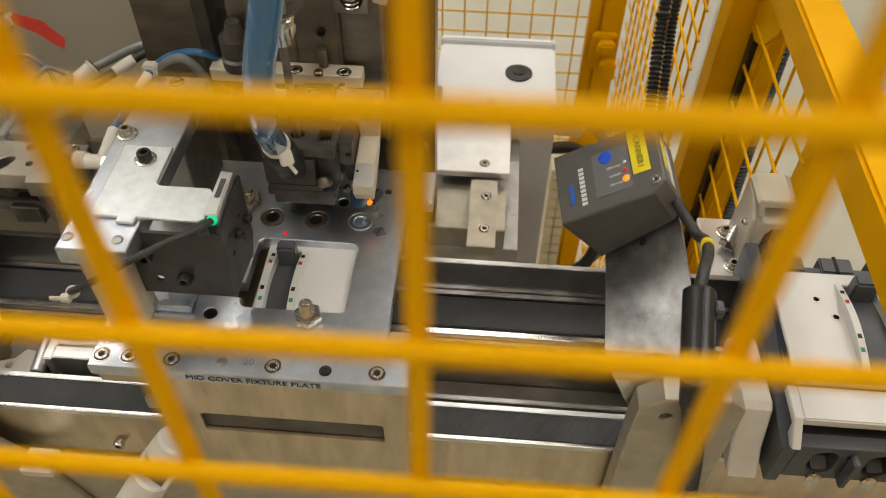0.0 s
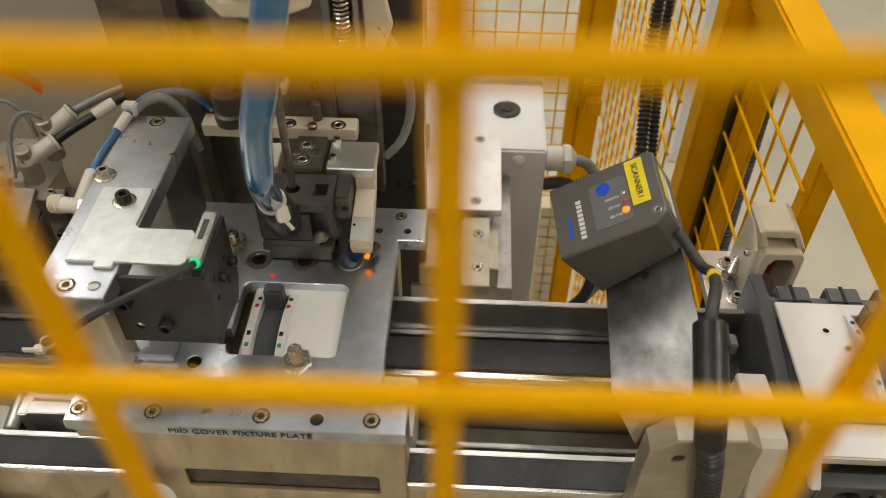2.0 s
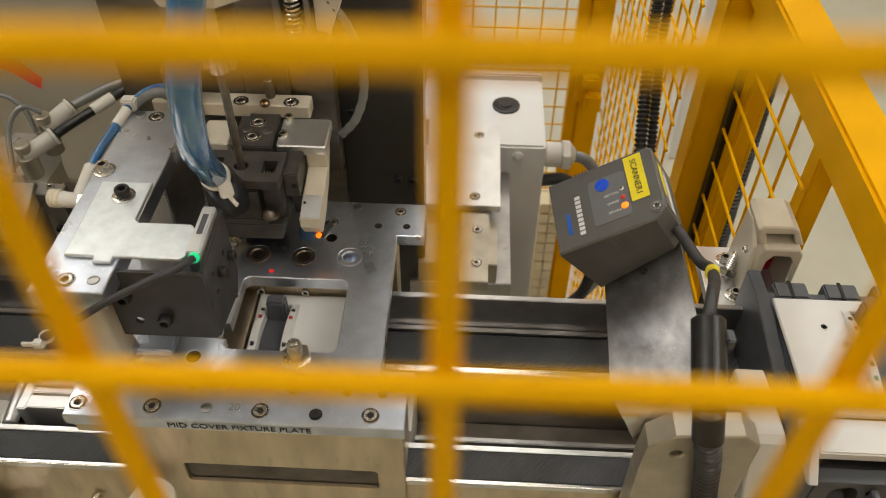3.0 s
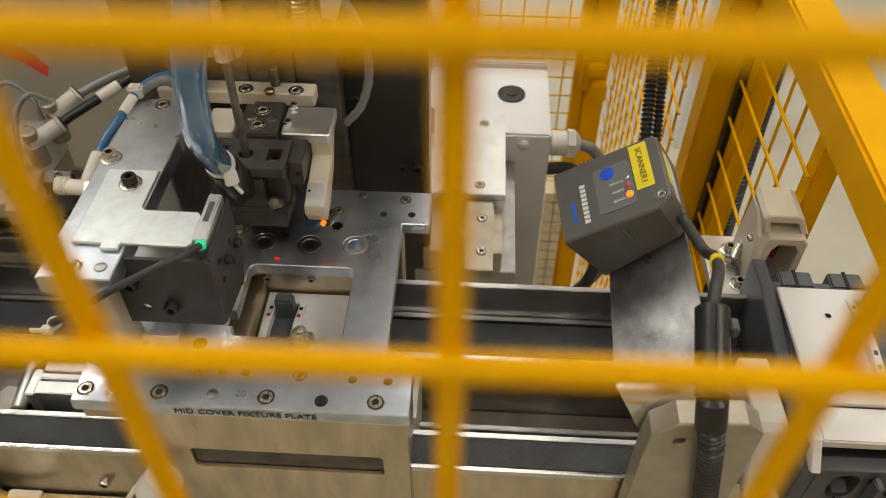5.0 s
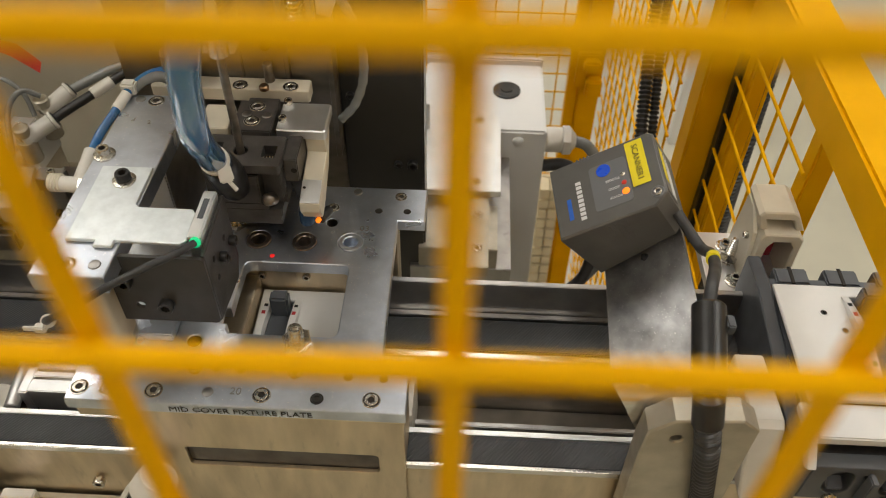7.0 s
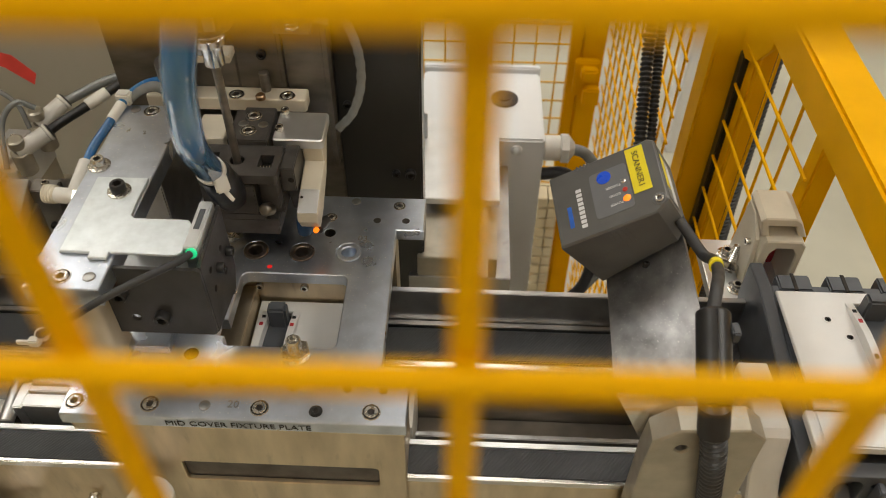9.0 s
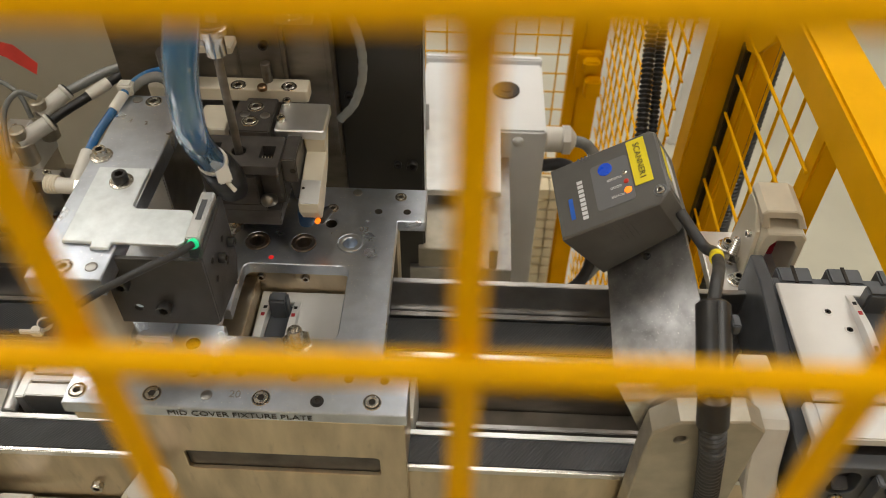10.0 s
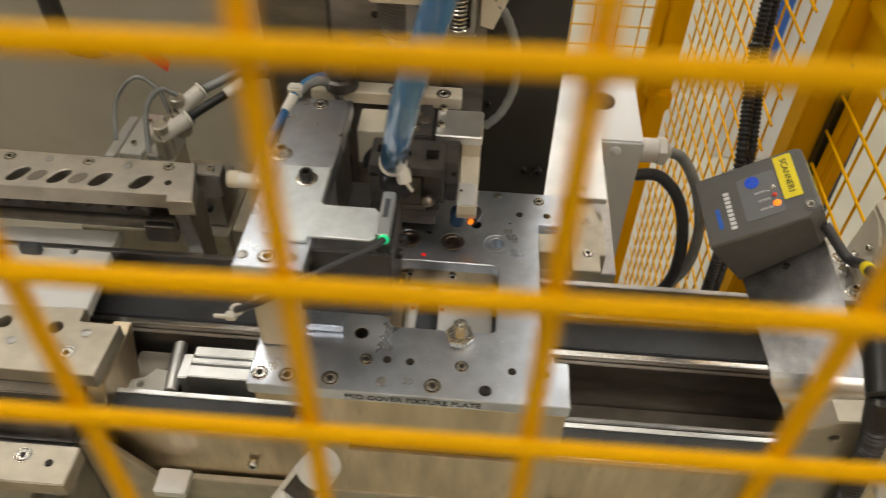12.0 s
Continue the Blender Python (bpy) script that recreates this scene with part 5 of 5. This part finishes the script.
part("cheek", sheet([(-0.4345, 0.55), (-0.345, 0.55), (-0.372, 0.640), (-0.412, 0.700), (-0.4345, 0.700)], [], 0.2380, 0.2446, 0.001, "y"), ALU_WARM, lk)
part("foot", box(-0.376, -0.348, 0.222, 0.2446, 0.648, 0.658, 0.001), ALU, lk)

pf = thing("aluminium_profile", (-0.33, 0.31, 0.70), "short slotted aluminium profile between the belts", "profile")
for y0, y1 in ((0.3005, 0.3125), (0.3150, 0.3205), (0.3230, 0.3330)):
    part("rib", box(-0.357, -0.2700, y0, y1, 0.700, 0.7195, 0.0008), ALU, pf)
part("core", box(-0.357, -0.2700, 0.3015, 0.332, 0.646, 0.710, 0.0008), ALU, pf)
part("end_cap", box(-0.3660, -0.3575, 0.3000, 0.326, 0.690, 0.7170, 0.001), ALU, pf)
part("rod", rod((-0.372, 0.292, 0.704), (-0.378, 0.345, 0.704), 0.0062, bevel=0.001), ALU, pf)
part("latch", sheet([(-0.415, 0.290), (-0.378, 0.292), (-0.376, 0.318), (-0.395, 0.320), (-0.402, 0.310), (-0.418, 0.305)], [circle2(-0.404, 0.302, 0.003, 14)], 0.690, 0.699, 0.001), NYLON, pf)
part("latch_base", box(-0.42, -0.366, 0.291, 0.345, 0.6455, 0.6895, 0.001), STEEL_DARK, pf)

cy = thing("air_cylinder", (-0.48, 0.6, 0.70), "compact aluminium air cylinder with push-in fittings", "cylinder")
cm = pose(-0.4975, 0.6075, 0.700, 0, 0, -3)
for x0, x1 in ((-0.030, -0.019), (-0.012, 0.014), (0.020, 0.032)):
    part("body_rib", turned(box(x0, x1, -0.036, 0.037, 0.0, 0.036 if x0 > -0.02 else 0.030, 0.001), cm), ALU, cy)
part("body", turned(box(-0.029, 0.031, -0.035, 0.036, -0.04, 0.026, 0.001), cm), ALU_WARM, cy)
for x, y in ((0.000, -0.020), (0.003, 0.020)):
    o = new("screw", M4_CAP)
    o.parent = cy
    o.matrix_basis = Matrix.Translation(-ORIGIN[cy.name]) @ cm @ pose(x, y, 0.036)
for base, knob, end in (((-0.461, 0.583, 0.728), (-0.4590, 0.5790, 0.7720), (-0.4370, 0.6010, 0.7650)), ((-0.455, 0.624, 0.728), (-0.4530, 0.6215, 0.7790), (-0.4340, 0.6450, 0.7720))):
    base, knob, end = Vector(base), Vector(knob), Vector(end)
    low = base.lerp(knob, 0.66)
    part("valve", rod(base, low, 0.0100, 20, 0.001), ALU_WARM, cy, "brass grey flow control")
    part("valve_neck", rod(low, base.lerp(knob, 0.80), 0.0062, 20, 0.0005), STEEL_DARK, cy)
    part("valve_knob", turned(lathe([(0.0078 + (0.0004 if i % 2 else 0), 0.0013 * i) for i in range(8)] + [(0.0062, 0.0104)], 24), aim(base.lerp(knob, 0.80), knob - base)), ALU_WARM, cy, "knurled adjusting knob")
    part("fitting", rod(low - (end - low) * 0.1, end, 0.0088, 22, 0.001), NYLON, cy, "pale push-in fitting")
    part("release_ring", turned(lathe([(0.0088, 0), (0.0098, 0.001), (0.0098, 0.003), (0.0070, 0.0036)], 22), aim(end, end - low)), PAPER, cy)
    part("seal_ring", turned(lathe([(0.0082, 0), (0.0086, 0.0008), (0.0060, 0.0018)], 22), aim(end + (end - low).normalized() * 0.0036, end - low)), RUBBER, cy)
part("air_tube", hose([(-0.4370, 0.6010, 0.7650), (-0.4250, 0.6130, 0.7700), (-0.4000, 0.6330, 0.7790), (-0.3840, 0.6500, 0.7840), (-0.3640, 0.660, 0.7900), (-0.3400, 0.655, 0.7850), (-0.318, 0.625, 0.765), (-0.30, 0.58, 0.72)], 0.0052), RUBBER, cy, "black printed air tube")
part("air_tube", hose([(-0.4340, 0.6450, 0.7720), (-0.4200, 0.6540, 0.7760), (-0.3900, 0.6680, 0.7860), (-0.3600, 0.672, 0.7900), (-0.3280, 0.650, 0.780), (-0.308, 0.60, 0.73)], 0.0052), CLEAR_HOSE, cy, "grey air tube")
part("marker", rod((-0.4010, 0.6320, 0.7788), (-0.3840, 0.6500, 0.7840), 0.0064, 20, 0.0005), PAPER, cy, "white marker sleeve")
part("loop_wire", hose([(-0.520, 0.590, 0.738), (-0.522, 0.62, 0.770), (-0.500, 0.635, 0.792), (-0.474, 0.628, 0.782), (-0.462, 0.615, 0.760)], 0.0026), CLEAR_HOSE, cy)
part("loop_wire", hose([(-0.475, 0.57, 0.740), (-0.480, 0.60, 0.775), (-0.466, 0.615, 0.792), (-0.450, 0.62, 0.783)], 0.0030), CLEAR_HOSE, cy)
part("mount", box(-0.445, -0.395, 0.545, 0.600, 0.66, 0.705, 0.001), STEEL_DULL, cy)
for x in (-0.432, -0.410):
    place("screw", M4_CAP_BLACK, cy, (x, 0.545, 0.688), (90, 0, 0))
part("base", box(-0.56, -0.39, 0.53, 0.66, 0.40, 0.659, 0.001), ALU_WARM, cy)
part("valve_block", box(-0.372, -0.325, 0.50, 0.60, 0.60, 0.70, 0.001), ALU_WARM, cy)

# white clevis at the front of the skirt
kb = thing("clevis_knob", (-0.247, 0.23, 0.6), "white painted round clevis with an open slot", "knob")
kd = Vector((-0.52, -0.30, -0.80)).normalized()
kt = Vector((-0.2195, 0.226, 0.730))
kx = kd.cross(Vector((0, -0.75, 0.66))).normalized()
KM = Matrix((kx, kd.cross(kx), kd)).transposed().to_4x4()
KM.translation = kt
part("cap", turned(lathe([(0.0125, 0), (0.0150, 0.0025), (0.0160, 0.012), (0.0162, 0.020)], 32), KM), NYLON, kb)
for s in (-1, 1):
    part("cheek", turned(sheet([(-0.008, 0.0), (0.008, 0.0), (0.008, 0.026), (-0.008, 0.026)], [], 0.0118, 0.0160, 0.0006, "x"), KM @ Matrix.Translation((0, 0, 0.0198)) @ pose(0, 0, 0, 0, 0, 90 - 90 * s)), NYLON, kb)
part("stem", turned(lathe([(0.0135, 0), (0.0160, 0.002), (0.0160, 0.100), (0.014, 0.102)], 32), KM @ Matrix.Translation((0, 0, 0.0460))), NYLON, kb, "rough white painted stem")
# Added dark filler: gives the open slot its shade.
part("core", turned(box(-0.0114, 0.0114, -0.0070, 0.0070, 0.0, 0.0262, 0.0005), KM @ Matrix.Translation((0, 0, 0.0200))), BLACK_OX, kb, "dark filler for the shade in the open slot")
part("paint_mark", turned(sheet([(-0.006, 0.047), (0.004, 0.048), (0.006, 0.051), (-0.001, 0.0505), (-0.006, 0.052)], [], -0.0164, -0.0158, 0, "y"), KM @ pose(0, 0, 0, 0, 0, 180)), RED_TAG, kb, "worn red paint mark")

# ---- machine cabinet behind on the left ----
cabn = thing("machine_cabinet", (-0.8, 1.0, 0.0), "beige painted machine cabinet with a red tag", "cabinet")
part("side", box(-1.7, -0.420, 0.86, 0.90, FZ, 1.6, 0.004), CABINET, cabn, "beige sheet side")
part("door", box(-0.415, -0.262, 0.875, 0.905, FZ, 1.6, 0.004), CABINET_DARK, cabn, "darker brown sheet past the corner")
part("return", box(-0.255, -0.130, 0.90, 0.94, FZ, 1.6, 0.004), STEEL_DARK, cabn)
part("deck", box(-1.2, -0.30, 0.43, 0.858, 0.36, 0.395, 0.002), CABINET, cabn)
tg = thing("tagged_cable", (-0.55, 0.72, 0.8), "black cable with a blue ring and a red tag", "cable")
part("cable", hose([(-0.625, 0.74, 1.05), (-0.620, 0.72, 0.90), (-0.606, 0.70, 0.803), (-0.582, 0.70, 0.783), (-0.560, 0.70, 0.786)], 0.012), RUBBER, tg)
part("ring", rod((-0.560, 0.70, 0.786), (-0.552, 0.70, 0.790), 0.0125), BLUE_HOSE, tg, "blue ring")
part("tip", rod((-0.552, 0.70, 0.790), (-0.540, 0.70, 0.796), 0.007), NYLON, tg)
tgm = pose(-0.515, 0.70, 0.782, 60, 35, 0)
part("red_tag", turned(sheet([(-0.030, 0.004), (0.0, 0.012), (0.030, 0.006), (0.034, -0.006), (0.0, -0.004), (-0.030, -0.008)], [], -0.0005, 0.0005, 0), tgm), RED_TAG, tg, "limp red tag")

# ---- guards at the side and the back ----
sg = thing("side_guard", (0.30, 0.7, 0.0), "yellow square tube guard with wire mesh at the side", "guard")
PX0, PX1, PY0, PY1 = 0.2640, 0.3050, 0.7200, 0.7620
part("post", box(PX0, PX1, PY0, PY1, FZ, 1.6, 0.003), YELLOW, sg, "square yellow post")
part("rail", box(0.2830, 0.3240, 0.030, PY0 - 0.0005, 0.880, 0.921, 0.003), YELLOW, sg, "square yellow rail")
part("gusset", sheet([(PY0 - 0.0005, 0.8795), (0.640, 0.8795), (0.640, 0.862), (0.672, 0.826), (0.700, 0.815), (PY0 - 0.0005, 0.820)], [], 0.2920, 0.2965, 0.0006, "x"), YELLOW, sg, "folded yellow gusset")
# Black strip paints the shadow in the gap between post and mesh frame.
part("rubber_seal", box(PX1 - 0.0120, PX1 - 0.0010, PY0 - 0.0160, PY0 - 0.0006, FZ, 0.8140, 0.001), RUBBER, sg, "black strip for the shaded gap beside the post")
MX = 0.3080
part("mesh_frame", box(MX - 0.010, MX + 0.010, 0.680, 0.702, FZ, 0.8795, 0.002), YELLOW, sg)
part("mesh_frame", box(MX - 0.010, MX + 0.010, 0.486, 0.508, FZ, 0.8795, 0.002), YELLOW, sg)
for i in range(4):
    part("wire", rod((MX - 0.0125, 0.542 + 0.041 * i, FZ + 0.02), (MX - 0.0125, 0.542 + 0.041 * i, 0.878), 0.0018, 8), YELLOW, sg)
for i in range(24):
    z = FZ + 0.03 + 0.05 * i
    if z < 0.87:
        part("wire", rod((MX - 0.0158, 0.484, z), (MX - 0.0158, 0.7045, z), 0.0018, 8), YELLOW, sg)
FX = 0.2560
for i in range(12):
    part("wire", rod((FX, 0.785 + 0.04 * i, FZ + 0.02), (FX, 0.785 + 0.04 * i, 1.55), 0.0018, 8), YELLOW, sg)
for i in range(46):
    part("wire", rod((FX - 0.0036, 0.7630, FZ + 0.03 + 0.04 * i), (FX - 0.0036, 1.2480, FZ + 0.03 + 0.04 * i), 0.0018, 8), YELLOW, sg)

bg = thing("rear_guard", (0.1, 1.27, 0.0), "yellow wire mesh guard with a corner post at the back", "guard")
BY = 1.27
part("corner_post", box(0.2080, 0.2480, BY - 0.02, BY + 0.02, FZ, 1.6, 0.003), YELLOW, bg)
part("mesh_frame", box(0.1860, 0.2075, BY - 0.012, BY + 0.012, FZ, 1.6, 0.002), YELLOW, bg)
part("latch_plate", box(0.196, 0.240, BY - 0.038, BY - 0.021, 0.395, 0.470, 0.003), YELLOW, bg)
part("latch_block", box(0.214, 0.244, BY - 0.062, BY - 0.039, 0.385, 0.425, 0.004), YELLOW, bg)
part("latch_block", box(0.206, 0.236, BY - 0.062, BY - 0.039, 0.440, 0.465, 0.004), YELLOW, bg)
for i in range(28):
    x = 0.165 - 0.042 * i
    part("wire", rod((x, BY, FZ + 0.02), (x, BY, 1.55), 0.0016, 8), YELLOW, bg)
for j in range(44):
    part("wire", rod((-1.0, BY - 0.0032, FZ + 0.03 + 0.042 * j), (0.186, BY - 0.0032, FZ + 0.03 + 0.042 * j), 0.0016, 8), YELLOW, bg)

hz = thing("ribbed_conduit", (0.21, 0.66, FZ), "pair of black ribbed conduits tied together along the guard", "conduit")
run = [(0.2240, 0.870, 1.05), (0.2190, 0.840, 0.88), (0.2130, 0.800, 0.780), (0.2075, 0.750, 0.735), (0.2030, 0.700, 0.690), (0.2020, 0.668, 0.630), (0.2040, 0.652, 0.50), (0.2040, 0.650, 0.20), (0.2040, 0.650, FZ + 0.01)]
part("conduit", hose(run, 0.0078, n=16, ribs=0.0056, depth=0.0018), RUBBER, hz)
part("conduit", hose([(x + 0.0150, y + 0.012, z) for x, y, z in run], 0.0062, n=16, ribs=0.0050, depth=0.0015), RUBBER, hz)
part("cable_tie", turned(lathe([(0.0090, -0.002), (0.0098, 0), (0.0090, 0.002)], 20), aim((0.2130, 0.800, 0.780), (0.1, 0.7, 0.7))), RUBBER, hz)
lo2 = thing("ribbed_conduit", (0.38, 0.8, 0.4), "black ribbed conduit hanging behind the mesh", "conduit")
part("conduit", hose([(0.345, 0.76, 0.86), (0.345, 0.755, 0.74), (0.345, 0.75, 0.66), (0.345, 0.745, 0.58), (0.350, 0.74, 0.40), (0.355, 0.735, 0.12), (0.355, 0.73, FZ + 0.01)], 0.0130, n=16, ribs=0.006, depth=0.0022), RUBBER, lo2)
duct = thing("cable_duct", (0.15, 1.15, 0.0), "cream slotted plastic cable duct standing behind the terminal box", "cable duct")
part("back", box(0.1425, 0.1815, 1.150, 1.158, FZ, 0.2420, 0.001), DUCT, duct)
for i in range(20):
    z = FZ + 0.004 + 0.0270 * i
    part("fin", box(0.1425, 0.1610, 1.112, 1.1498, z, z + 0.0225, 0.0006), DUCT, duct)
    part("fin", box(0.1630, 0.1815, 1.112, 1.1498, z, z + 0.0225, 0.0006), DUCT, duct)
bl = thing("blue_column", (0.62, 1.9, 0.0), "pale machine column with a blue strip beyond the guard", "machine")
part("column", box(0.62, 0.80, 1.95, 2.05, FZ, 1.2, 0.004), BOX_WHITE, bl)
part("strip", box(0.66, 0.70, 1.944, 1.9495, 0.05, 0.9, 0.001), INK_BLUE, bl)


# ---- what moves ----
def motions():
    o = ORIGIN[tool.name]
    walk(tool, [(t, pose(o.x + dx, o.y, o.z + dz - 0.017)) for t, dx, dz in TOOL_ROWS])
    o = ORIGIN[spin.name]
    walk(spin, [(t, pose(o.x + dx, o.y, o.z + dz)) for t, dx, dz in SPIN_ROWS])
    o = ORIGIN[dev.name]
    walk(dev, [(t, pose(o.x, o.y, o.z + dz)) for t, dz in DEVICE_ROWS])


TOOL_ROWS = [(0.0, 0.034, 0.017), (0.2, 0.037, 0.017), (0.4, 0.039, 0.017), (0.55, 0.039, 0.015), (0.8, 0.039, 0.003), (1.0, 0.039, 0.0), (2.0, 0.039, 0.0), (2.15, 0.038, 0.004),
             (2.35, 0.034, 0.015), (2.5, 0.026, 0.017), (2.7, 0.012, 0.017), (2.9, 0.003, 0.017), (3.1, 0.0, 0.017), (3.4, 0.0, 0.017), (12.0, 0.0, 0.017)]
SPIN_ROWS = [(0.0, 0.034, 0.02), (0.4, 0.039, 0.02), (0.6, 0.039, 0.0), (0.85, 0.039, -0.060), (1.05, 0.039, -0.082), (1.2, 0.039, -0.087), (1.5, 0.039, -0.087), (1.65, 0.039, -0.075),
             (1.85, 0.039, -0.015), (2.05, 0.039, 0.02), (2.15, 0.038, 0.02), (2.35, 0.034, 0.02), (2.5, 0.026, 0.02), (2.7, 0.012, 0.02), (2.9, 0.003, 0.02), (3.1, 0.0, 0.02), (3.4, 0.0, 0.02), (12.0, 0.0, 0.02)]
DEVICE_ROWS = [(0.0, 0.0), (2.6, 0.0), (2.8, 0.0), (2.9, -0.006), (3.0, -0.020), (3.1, -0.032), (3.2, -0.034), (3.4, -0.034), (12.0, -0.034)]
motions()
